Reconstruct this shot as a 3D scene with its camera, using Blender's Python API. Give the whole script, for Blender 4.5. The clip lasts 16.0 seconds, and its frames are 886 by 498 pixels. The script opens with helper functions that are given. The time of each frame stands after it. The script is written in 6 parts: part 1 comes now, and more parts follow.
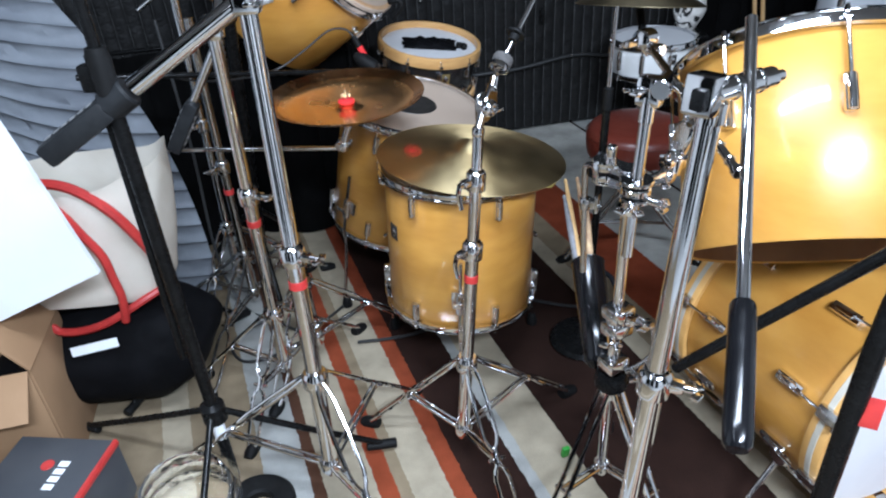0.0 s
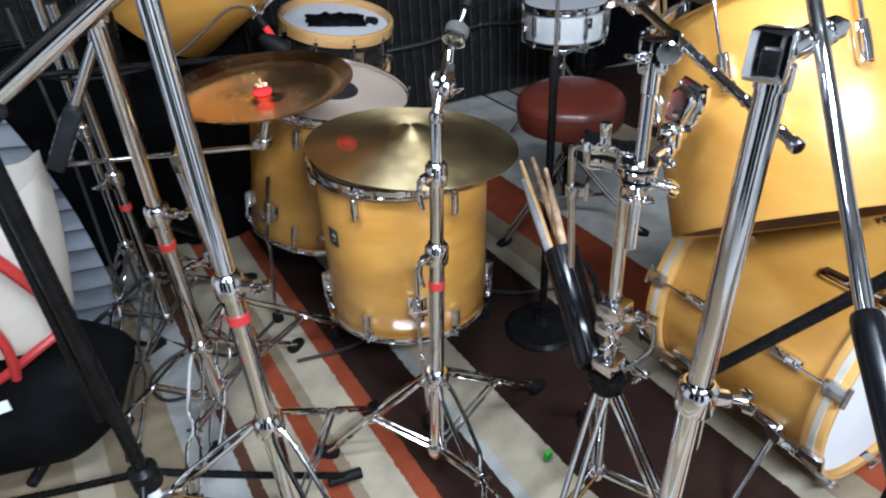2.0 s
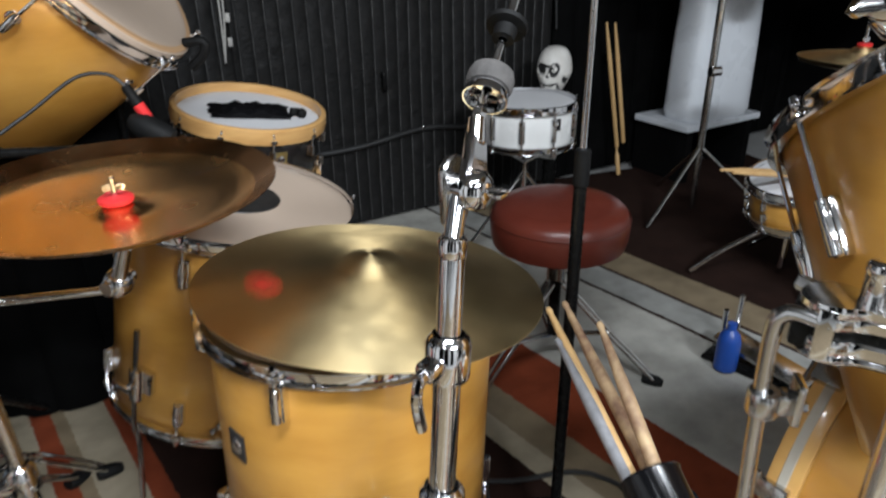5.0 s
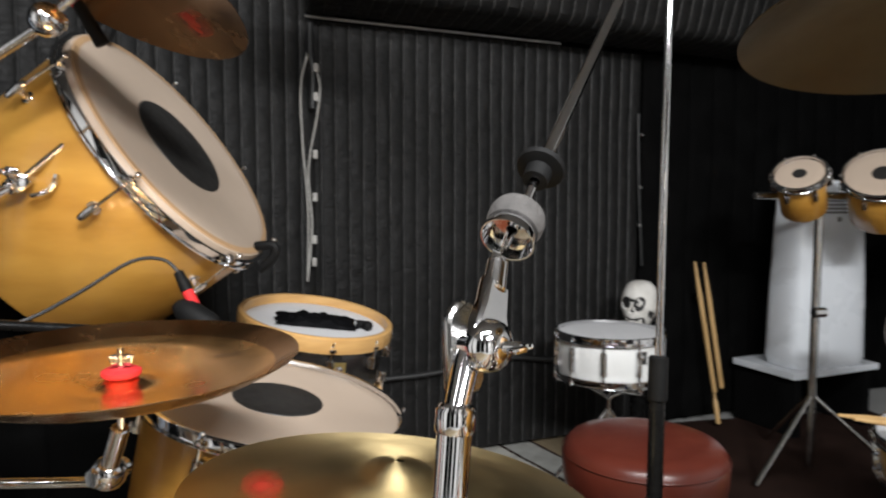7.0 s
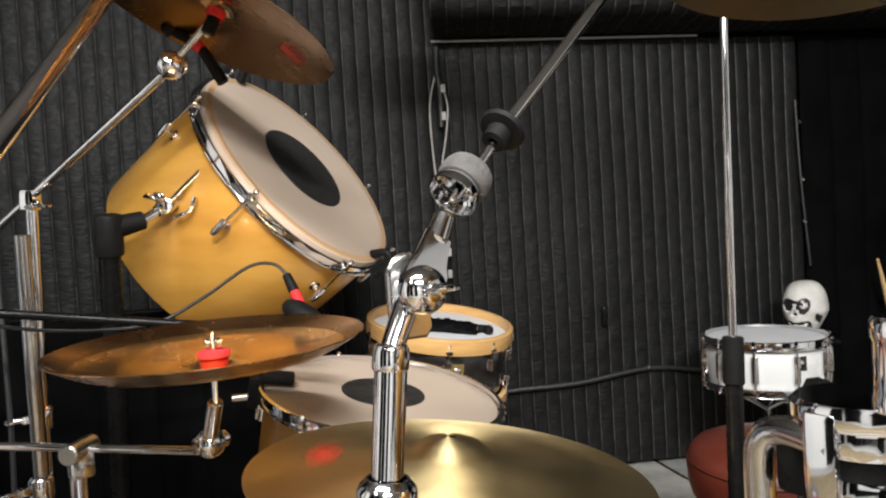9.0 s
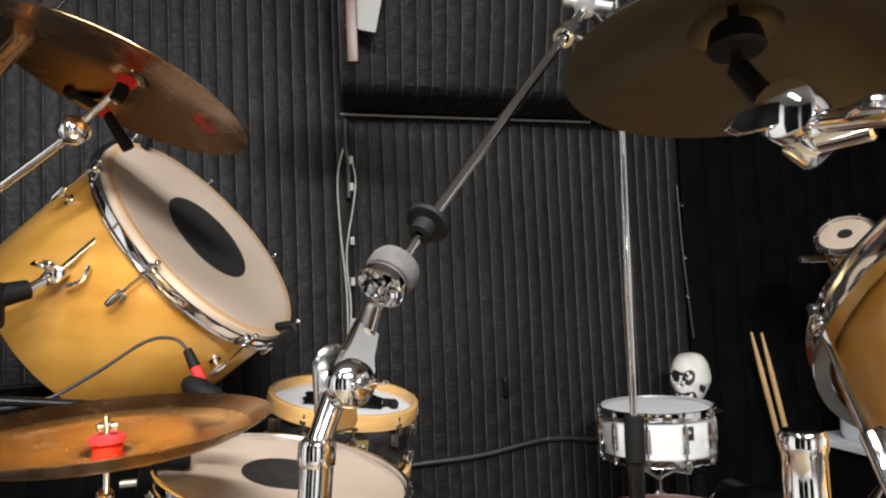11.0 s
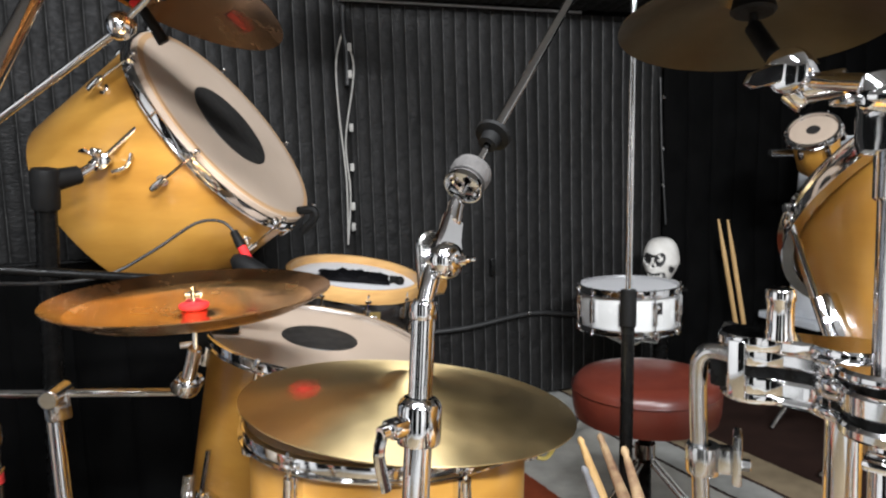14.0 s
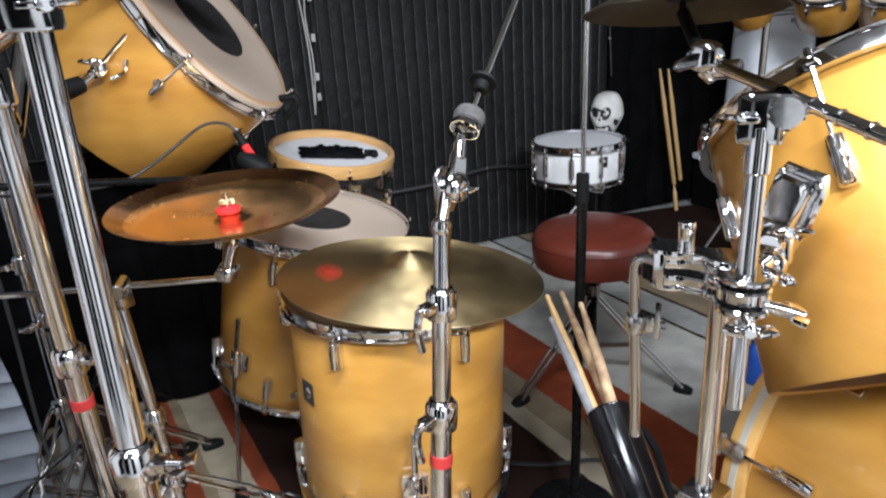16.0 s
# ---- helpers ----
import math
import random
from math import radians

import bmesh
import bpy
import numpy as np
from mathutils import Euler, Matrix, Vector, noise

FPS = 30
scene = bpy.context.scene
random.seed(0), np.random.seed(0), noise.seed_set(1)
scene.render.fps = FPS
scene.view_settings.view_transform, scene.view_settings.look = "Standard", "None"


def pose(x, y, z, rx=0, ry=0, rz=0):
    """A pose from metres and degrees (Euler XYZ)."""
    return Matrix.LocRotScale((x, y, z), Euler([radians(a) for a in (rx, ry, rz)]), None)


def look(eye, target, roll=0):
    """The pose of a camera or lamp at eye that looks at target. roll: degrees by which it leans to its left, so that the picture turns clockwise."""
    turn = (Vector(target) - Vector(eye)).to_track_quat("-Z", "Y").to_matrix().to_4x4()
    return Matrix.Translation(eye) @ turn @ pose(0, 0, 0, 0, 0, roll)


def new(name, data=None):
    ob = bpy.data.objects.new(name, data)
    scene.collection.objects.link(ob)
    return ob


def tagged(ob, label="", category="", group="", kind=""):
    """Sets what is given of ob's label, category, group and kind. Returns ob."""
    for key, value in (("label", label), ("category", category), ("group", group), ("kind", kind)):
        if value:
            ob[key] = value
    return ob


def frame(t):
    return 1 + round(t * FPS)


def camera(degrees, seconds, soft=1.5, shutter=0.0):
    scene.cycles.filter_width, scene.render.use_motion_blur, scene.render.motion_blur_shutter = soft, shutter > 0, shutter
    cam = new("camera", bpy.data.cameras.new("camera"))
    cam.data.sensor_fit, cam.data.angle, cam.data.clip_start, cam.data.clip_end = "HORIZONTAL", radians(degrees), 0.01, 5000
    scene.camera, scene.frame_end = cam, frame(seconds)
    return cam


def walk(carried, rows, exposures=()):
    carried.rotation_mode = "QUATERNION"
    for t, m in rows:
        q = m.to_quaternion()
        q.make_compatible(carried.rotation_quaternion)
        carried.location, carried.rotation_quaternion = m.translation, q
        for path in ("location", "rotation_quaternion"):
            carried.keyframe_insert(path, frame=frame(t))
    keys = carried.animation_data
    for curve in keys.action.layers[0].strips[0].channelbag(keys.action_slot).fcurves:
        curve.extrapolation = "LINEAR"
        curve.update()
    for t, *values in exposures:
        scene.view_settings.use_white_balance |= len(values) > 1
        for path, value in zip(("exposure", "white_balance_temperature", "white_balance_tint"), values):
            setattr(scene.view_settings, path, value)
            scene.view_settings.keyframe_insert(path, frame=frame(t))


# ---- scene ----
cam = camera(67.0, 16.0, soft=2.1, shutter=0.5)
METRES, EYE, TILT, LEAN, TURN = 1.75, 1.415, 0.0, 0.0, 0.0
ROWS = [
    (0.0, 0.0, 0.0, 0.0, -1.97, -31.82, 3.19),
    (0.5, -0.0053, 0.0142, -0.0049, -1.08, -32.21, 2.15),
    (1.0, -0.0193, 0.0484, -0.0152, -2.54, -32.5, 1.91),
    (1.5, -0.0405, 0.0862, -0.0283, -6.82, -33.44, 2.95),
    (2.0, -0.0609, 0.1182, -0.0306, -12.32, -34.31, 3.55),
    (2.5, -0.0584, 0.1674, -0.0372, -12.56, -34.86, 2.03),
    (3.0, -0.0599, 0.2121, -0.0422, -11.8, -34.89, 2.72),
    (5.5, -0.0402, 0.4884, -0.1799, -20.8, -18.88, 0.34),
    (6.0, -0.0266, 0.5004, -0.1876, -20.31, -11.8, -0.64),
    (6.5, -0.02, 0.5031, -0.1991, -18.16, -7.14, -0.85),
    (7.0, 0.0001, 0.497, -0.2171, -10.77, -4.06, -0.09),
    (7.5, 0.0351, 0.4894, -0.2281, -5.31, -3.18, 0.55),
    (8.0, 0.0668, 0.4799, -0.2362, -1.86, -2.99, 1.7),
    (8.5, 0.0856, 0.4716, -0.2455, 1.56, -2.24, 3.36),
    (9.0, 0.0943, 0.4698, -0.2476, 4.37, -1.59, 3.47),
    (9.5, 0.0944, 0.4687, -0.2441, 5.06, -1.52, 2.61),
    (10.0, 0.089, 0.4657, -0.2329, -1.9, 0.73, 0.62),
    (12.5, 0.0652, 0.4369, -0.2421, -5.12, 4.29, 2.78),
    (13.0, 0.0454, 0.4181, -0.2435, -5.41, 1.41, 1.4),
    (13.5, 0.0334, 0.4008, -0.2411, -6.06, -2.77, 1.93),
    (14.0, 0.02, 0.3793, -0.223, -6.86, -6.63, 1.66),
    (14.5, 0.0058, 0.3527, -0.2043, -8.25, -10.17, 2.4),
    (15.0, -0.0088, 0.3213, -0.1785, -9.8, -13.5, 3.19),
    (15.5, -0.0246, 0.2977, -0.1628, -11.26, -16.7, 3.49),
    (16.0, -0.0371, 0.2714, -0.137, -11.97, -20.78, 3.55),
]
walk(cam, [(t, pose(0, 0, EYE, TILT, LEAN, TURN) @ pose(METRES * x, METRES * y, METRES * z, 90 + pitch, roll, yaw)) for t, x, y, z, yaw, pitch, roll in ROWS],
     exposures=[(0.0, -0.20, 5150, 8), (3.0, -0.22, 5400, 8), (5.5, -0.32, 5950, 8), (7.0, 0.0, 6250, 10), (9.5, 0.27, 6400, 10), (12.5, 0.42, 6250, 10), (14.0, 0.36, 6050, 10), (15.5, 0.10, 5750, 10), (16.0, 0.06, 5700, 10)])

# ---- world and light ----
world = bpy.data.worlds.new("room_world")
scene.world = world
world.use_nodes = True
world.node_tree.nodes["Background"].inputs[0].default_value = (0.9, 0.95, 1.0, 1)
world.node_tree.nodes["Background"].inputs[1].default_value = 0.003


def area_lamp(name, eye, target, sx, sy, watts, colour):
    data = bpy.data.lights.new(name, "AREA")
    data.shape, data.size, data.size_y, data.energy, data.color = "RECTANGLE", sx, sy, watts, colour
    ob = new(name, data)
    ob.matrix_world = look(eye, target)
    return ob


area_lamp("unseen_lamp", (-0.10, 0.55, 2.42), (0.0, 1.1, 0.0), 1.25, 0.16, 58, (1.0, 0.985, 0.96))
area_lamp("unseen_lamp", (0.65, -0.85, 2.42), (0.45, 0.55, 0.0), 1.25, 0.22, 172, (1.0, 0.985, 0.96))
# Weak lamp added to fill the left side; no source is known there.
area_lamp("unseen_lamp", (-1.0, 0.2, 2.42), (-0.95, 1.0, 0.0), 0.16, 1.25, 7, (1.0, 0.985, 0.96))


# ---- materials ----
def ramp(nt, fac, stops, mode="LINEAR"):
    n = nt.nodes.new("ShaderNodeValToRGB")
    n.color_ramp.interpolation = mode
    els = n.color_ramp.elements
    while len(els) > 1:
        els.remove(els[-1])
    els[0].position, els[0].color = stops[0][0], (*stops[0][1], 1)
    for p, c in stops[1:]:
        e = els.new(p)
        e.color = (*c, 1)
    nt.links.new(fac, n.inputs[0])
    return n.outputs[0]


def noise_tex(nt, scale, detail=4.0, stretch=None, rough=0.55):
    tc = nt.nodes.new("ShaderNodeTexCoord")
    mp = nt.nodes.new("ShaderNodeMapping")
    nt.links.new(tc.outputs["Object"], mp.inputs[0])
    if stretch:
        mp.inputs["Scale"].default_value = stretch
    n = nt.nodes.new("ShaderNodeTexNoise")
    n.inputs["Scale"].default_value, n.inputs["Detail"].default_value, n.inputs["Roughness"].default_value = scale, detail, rough
    nt.links.new(mp.outputs[0], n.inputs["Vector"])
    return n.outputs[0]


def material(name, a, b=None, scale=8.0, rough=0.5, rough2=None, metal=0.0, bump=0.0, bscale=60.0, stretch=None, coat=0.0, spec=0.5, sheen=0.0, bstretch=None):
    """A surface whose colour wanders between a and b, with fine relief and uneven gloss."""
    m = bpy.data.materials.new(name)
    m.use_nodes = True
    nt = m.node_tree
    bs = nt.nodes["Principled BSDF"]
    b = b or tuple(min(1, c * 0.8) for c in a)
    f = noise_tex(nt, scale, 5.0, stretch)
    nt.links.new(ramp(nt, f, [(0.3, a), (0.7, b)]), bs.inputs["Base Color"])
    r2 = rough if rough2 is None else rough2
    f2 = noise_tex(nt, scale * 2.7, 3.0)
    nt.links.new(ramp(nt, f2, [(0.35, (rough,) * 3), (0.7, (r2,) * 3)]), bs.inputs["Roughness"])
    bs.inputs["Metallic"].default_value = metal
    bs.inputs["Specular IOR Level"].default_value = spec
    bs.inputs["Coat Weight"].default_value = coat
    bs.inputs["Coat Roughness"].default_value = 0.06
    if sheen:
        bs.inputs["Sheen Weight"].default_value = sheen
    if bump:
        bn = nt.nodes.new("ShaderNodeBump")
        bn.inputs["Strength"].default_value, bn.inputs["Distance"].default_value = bump, 0.004
        nt.links.new(noise_tex(nt, bscale, 6.0, bstretch), bn.inputs["Height"])
        nt.links.new(bn.outputs[0], bs.inputs["Normal"])
    return m


MAPLE = material("maple_lacquer", (0.59, 0.315, 0.060), (0.40, 0.185, 0.028), 3.6, 0.28, 0.38, stretch=(1, 1, 3.2), coat=0.4, bump=0.03, bscale=9)
MAPLE_PALE = material("pale_maple_lacquer", (0.66, 0.39, 0.12), (0.55, 0.30, 0.085), 5.0, 0.30, 0.38, stretch=(1, 1, 3.5), coat=0.35, bump=0.02, bscale=14)
SATIN = material("satin_grey_steel", (0.58, 0.58, 0.58), (0.50, 0.50, 0.50), 10.0, 0.14, 0.22, metal=1.0)
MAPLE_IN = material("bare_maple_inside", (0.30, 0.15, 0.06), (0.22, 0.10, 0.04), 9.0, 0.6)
HOOP_WOOD = material("maple_hoop", (0.66, 0.40, 0.15), (0.52, 0.29, 0.10), 9.0, 0.32, 0.4, stretch=(1, 1, 6), coat=0.3)
CHROME = material("chrome", (0.84, 0.84, 0.85), (0.74, 0.74, 0.75), 30.0, 0.05, 0.11, metal=1.0)
CHROME_WORN = material("worn_chrome", (0.62, 0.615, 0.60), (0.48, 0.47, 0.455), 16.0, 0.14, 0.26, metal=1.0)
STEEL_GREY = material("grey_cast_metal", (0.36, 0.36, 0.36), (0.28, 0.28, 0.28), 30.0, 0.35, 0.5, metal=0.7)
BLACK_METAL = material("black_painted_metal", (0.004, 0.004, 0.004), (0.007, 0.007, 0.007), 20.0, 0.22, 0.34, spec=0.13)
RUBBER = material("black_rubber", (0.004, 0.004, 0.004), (0.008, 0.008, 0.008), 30.0, 0.55, 0.7, bump=0.1, bscale=200, spec=0.15)
GRIP = material("dark_grey_rubber", (0.006, 0.0065, 0.0075), (0.011, 0.012, 0.013), 30.0, 0.5, 0.65, bump=0.1, bscale=150, spec=0.3)
BRASS = material("bronze_cymbal", (0.92, 0.75, 0.42), (0.74, 0.56, 0.27), 5.0, 0.42, 0.56, metal=1.0, bump=0.10, bscale=22)
BRASS_DARK = material("dark_bronze_cymbal", (0.44, 0.265, 0.125), (0.33, 0.19, 0.09), 6.0, 0.20, 0.30, metal=1.0, bump=0.02, bscale=18)
BRASS_DULL = material("dull_bronze_cymbal", (0.17, 0.14, 0.085), (0.12, 0.10, 0.06), 9.0, 0.36, 0.5, metal=1.0, bump=0.05, bscale=35)


def lathe_turned(m, amount):
    """Rings left by the lathe: the gloss stretches across them."""
    bs = m.node_tree.nodes["Principled BSDF"]
    bs.inputs["Anisotropic"].default_value = amount
    bs.inputs["Anisotropic Rotation"].default_value = 0.25
    tg = m.node_tree.nodes.new("ShaderNodeTangent")
    tg.direction_type, tg.axis = "RADIAL", "Z"
    m.node_tree.links.new(tg.outputs[0], bs.inputs["Tangent"])


lathe_turned(BRASS, 0.78)
lathe_turned(BRASS_DARK, 0.4)
lathe_turned(BRASS_DULL, 0.5)
HEAD = material("clear_film_head", (0.56, 0.45, 0.355), (0.49, 0.39, 0.305), 3.0, 0.28, 0.4, coat=0.2)
HEAD_WHITE = material("coated_white_head", (0.74, 0.74, 0.75), (0.66, 0.66, 0.67), 5.0, 0.55, 0.7, bump=0.08, bscale=300)
HEAD_EDGE = material("amber_head_edge", (0.55, 0.36, 0.20), (0.47, 0.29, 0.15), 4.0, 0.3, 0.42, coat=0.2)
DOT = material("black_dot_film", (0.018, 0.017, 0.016), (0.026, 0.025, 0.024), 14.0, 0.4, 0.55)
WHITE_WRAP = material("white_drum_wrap", (0.78, 0.78, 0.76), (0.70, 0.70, 0.68), 3.0, 0.2, 0.3, coat=0.3)
BLACK_LACQ = material("black_lacquer", (0.010, 0.010, 0.010), (0.016, 0.014, 0.013), 8.0, 0.15, 0.25, coat=0.4)
RED = material("red_felt", (0.62, 0.02, 0.02), (0.5, 0.012, 0.014), 40.0, 0.8, bump=0.1, bscale=300)
RED_TAPE = material("red_tape", (0.46, 0.035, 0.028), (0.34, 0.022, 0.022), 40.0, 0.45)
FELT_GREY = material("grey_felt", (0.085, 0.08, 0.076), (0.05, 0.047, 0.045), 60.0, 0.9, bump=0.5, bscale=250)
VINYL = material("oxblood_vinyl", (0.135, 0.028, 0.016), (0.09, 0.018, 0.011), 7.0, 0.28, 0.4, bump=0.06, bscale=120, coat=0.1)
QUILT = material("black_quilted_cloth", (0.0045, 0.0045, 0.0045), (0.010, 0.0095, 0.009), 26.0, 0.5, 0.7, bump=0.9, bscale=36, bstretch=(1, 1, 2.6), spec=0.22)
DULL_BLACK = material("dull_black_sheet", (0.002, 0.002, 0.002), (0.004, 0.004, 0.004), 9.0, 0.95, bump=0.3, bscale=30, spec=0.04)
# Grey seam strips: the stitching, with the glint along each ridge put into its colour.
SEAM_LINE = material("grey_seam_line", (0.085, 0.085, 0.082), (0.012, 0.012, 0.012), 22.0, 0.7)
QUILT_GREY = material("grey_white_quilted_cloth", (0.175, 0.19, 0.21), (0.115, 0.125, 0.145), 6.0, 0.7, 0.8, bump=0.35, bscale=60)
CANVAS = material("natural_canvas", (0.70, 0.65, 0.56), (0.60, 0.55, 0.46), 7.0, 0.8, bump=0.25, bscale=260)
NYLON = material("black_nylon", (0.003, 0.003, 0.0035), (0.006, 0.006, 0.007), 9.0, 0.6, 0.8, bump=0.3, bscale=90, spec=0.06)
CARD = material("brown_cardboard", (0.30, 0.185, 0.095), (0.25, 0.15, 0.075), 6.0, 0.8, bump=0.06, bscale=120)
PAPER = material("white_board", (0.80, 0.82, 0.84), (0.74, 0.76, 0.79), 3.0, 0.5)
BOX_GREY = material("printed_grey_card", (0.055, 0.058, 0.064), (0.042, 0.044, 0.05), 8.0, 0.45)
WHITE_PLASTIC = material("white_plastic", (0.80, 0.83, 0.87), (0.74, 0.77, 0.81), 2.0, 0.25, 0.35)
STICK = material("hickory_stick", (0.58, 0.38, 0.17), (0.46, 0.28, 0.11), 22.0, 0.45, stretch=(1, 1, 0.2))
STICK_WORN = material("worn_taped_stick", (0.56, 0.40, 0.22), (0.13, 0.055, 0.035), 34.0, 0.6, stretch=(1, 1, 0.5))
TAPE_GREY = material("grey_cloth_tape", (0.26, 0.26, 0.27), (0.17, 0.17, 0.18), 60.0, 0.6, bump=0.2, bscale=200)
LEATHER = material("black_leatherette", (0.003, 0.003, 0.0035), (0.006, 0.006, 0.007), 14.0, 0.13, 0.22, bump=0.012, bscale=80, spec=0.4)
BONE = material("painted_white_plaster", (0.72, 0.70, 0.66), (0.52, 0.50, 0.46), 16.0, 0.45, 0.6, bump=0.1, bscale=60)
INK = material("black_paint", (0.012, 0.012, 0.012), (0.02, 0.02, 0.02), 12.0, 0.5)
GOLD = material("brass_plate", (0.55, 0.42, 0.16), (0.42, 0.30, 0.10), 40.0, 0.35, metal=0.8)
BLUE = material("blue_plastic", (0.02, 0.07, 0.32), (0.015, 0.05, 0.25), 9.0, 0.35)
GREEN = material("green_cloth_tape", (0.05, 0.30, 0.03), (0.03, 0.22, 0.02), 30.0, 0.6)
CABLE = material("black_cable", (0.012, 0.012, 0.012), (0.02, 0.02, 0.02), 40.0, 0.45, 0.6)
CORD = material("pale_grey_cord", (0.42, 0.41, 0.38), (0.3, 0.29, 0.27), 40.0, 0.6)
YELLOW_CORD = material("yellow_cord", (0.55, 0.45, 0.12), (0.45, 0.36, 0.09), 40.0, 0.6)
WHITE_WALL = material("white_painted_wall", (0.66, 0.66, 0.65), (0.60, 0.60, 0.59), 2.0, 0.8, bump=0.05, bscale=80)
PLAIN_WALL = material("grey_painted_wall", (0.34, 0.34, 0.33), (0.29, 0.29, 0.28), 2.0, 0.85, bump=0.05, bscale=80)
DARK_WALL = material("dark_cloth_wall", (0.003, 0.003, 0.003), (0.006, 0.006, 0.006), 3.0, 0.95, bump=0.15, bscale=60, spec=0.05)
CEILING = material("grey_ceiling_paint", (0.24, 0.24, 0.235), (0.19, 0.19, 0.185), 3.0, 0.9, bump=0.05, bscale=90)
BROWN_WOOD = material("brown_wood", (0.10, 0.035, 0.018), (0.06, 0.02, 0.01), 12.0, 0.4, stretch=(1, 1, 0.2))
INLAY = material("grey_hoop_inlay", (0.50, 0.47, 0.40), (0.40, 0.37, 0.30), 20.0, 0.4)


def clear_wrap():
    m = bpy.data.materials.new("clear_plastic_wrap")
    m.use_nodes = True
    bs = m.node_tree.nodes["Principled BSDF"]
    bs.inputs["Base Color"].default_value = (0.97, 0.98, 0.98, 1)
    bs.inputs["Transmission Weight"].default_value = 1.0
    bs.inputs["Roughness"].default_value = 0.05
    bs.inputs["IOR"].default_value = 1.12
    bn = m.node_tree.nodes.new("ShaderNodeBump")
    bn.inputs["Strength"].default_value, bn.inputs["Distance"].default_value = 0.8, 0.01
    m.node_tree.links.new(noise_tex(m.node_tree, 22, 4), bn.inputs["Height"])
    m.node_tree.links.new(bn.outputs[0], bs.inputs["Normal"])
    return m


WRAP = clear_wrap()


def faded_ink(name, a, b, thin=0.42):
    """Print worn off towards its edges, in blots."""
    m = material(name, a, b, 26.0, 0.5, 0.6, metal=0.2)
    nt = m.node_tree
    tc = nt.nodes.new("ShaderNodeTexCoord")
    sub = nt.nodes.new("ShaderNodeVectorMath")
    sub.operation = "SUBTRACT"
    sub.inputs[1].default_value = (0.5, 0.5, 0.5)
    nt.links.new(tc.outputs["Generated"], sub.inputs[0])
    flat = nt.nodes.new("ShaderNodeVectorMath")
    flat.operation = "MULTIPLY"
    flat.inputs[1].default_value = (1, 1, 0)
    nt.links.new(sub.outputs[0], flat.inputs[0])
    ln = nt.nodes.new("ShaderNodeVectorMath")
    ln.operation = "LENGTH"
    nt.links.new(flat.outputs[0], ln.inputs[0])
    mix = nt.nodes.new("ShaderNodeMath")
    mix.operation = "MULTIPLY_ADD"
    nt.links.new(noise_tex(nt, 38, 3), mix.inputs[0])
    mix.inputs[1].default_value = thin
    nt.links.new(ln.outputs["Value"], mix.inputs[2])
    mr = nt.nodes.new("ShaderNodeMapRange")
    mr.inputs["From Min"].default_value, mr.inputs["From Max"].default_value = 0.56, 0.24
    mr.inputs["To Min"].default_value, mr.inputs["To Max"].default_value = 0.0, 0.85
    nt.links.new(mix.outputs[0], mr.inputs["Value"])
    nt.links.new(mr.outputs[0], nt.nodes["Principled BSDF"].inputs["Alpha"])
    return m


RED_INK = faded_ink("worn_red_ink", (0.50, 0.035, 0.02), (0.36, 0.05, 0.02))
DARK_INK = faded_ink("worn_dark_ink", (0.03, 0.022, 0.018), (0.05, 0.03, 0.02), 0.75)
CHINA = material("orange_bronze_cymbal", (0.95, 0.62, 0.28), (0.80, 0.48, 0.19), 5.0, 0.20, 0.30, metal=1.0, bump=0.02, bscale=18)
lathe_turned(CHINA, 0.45)


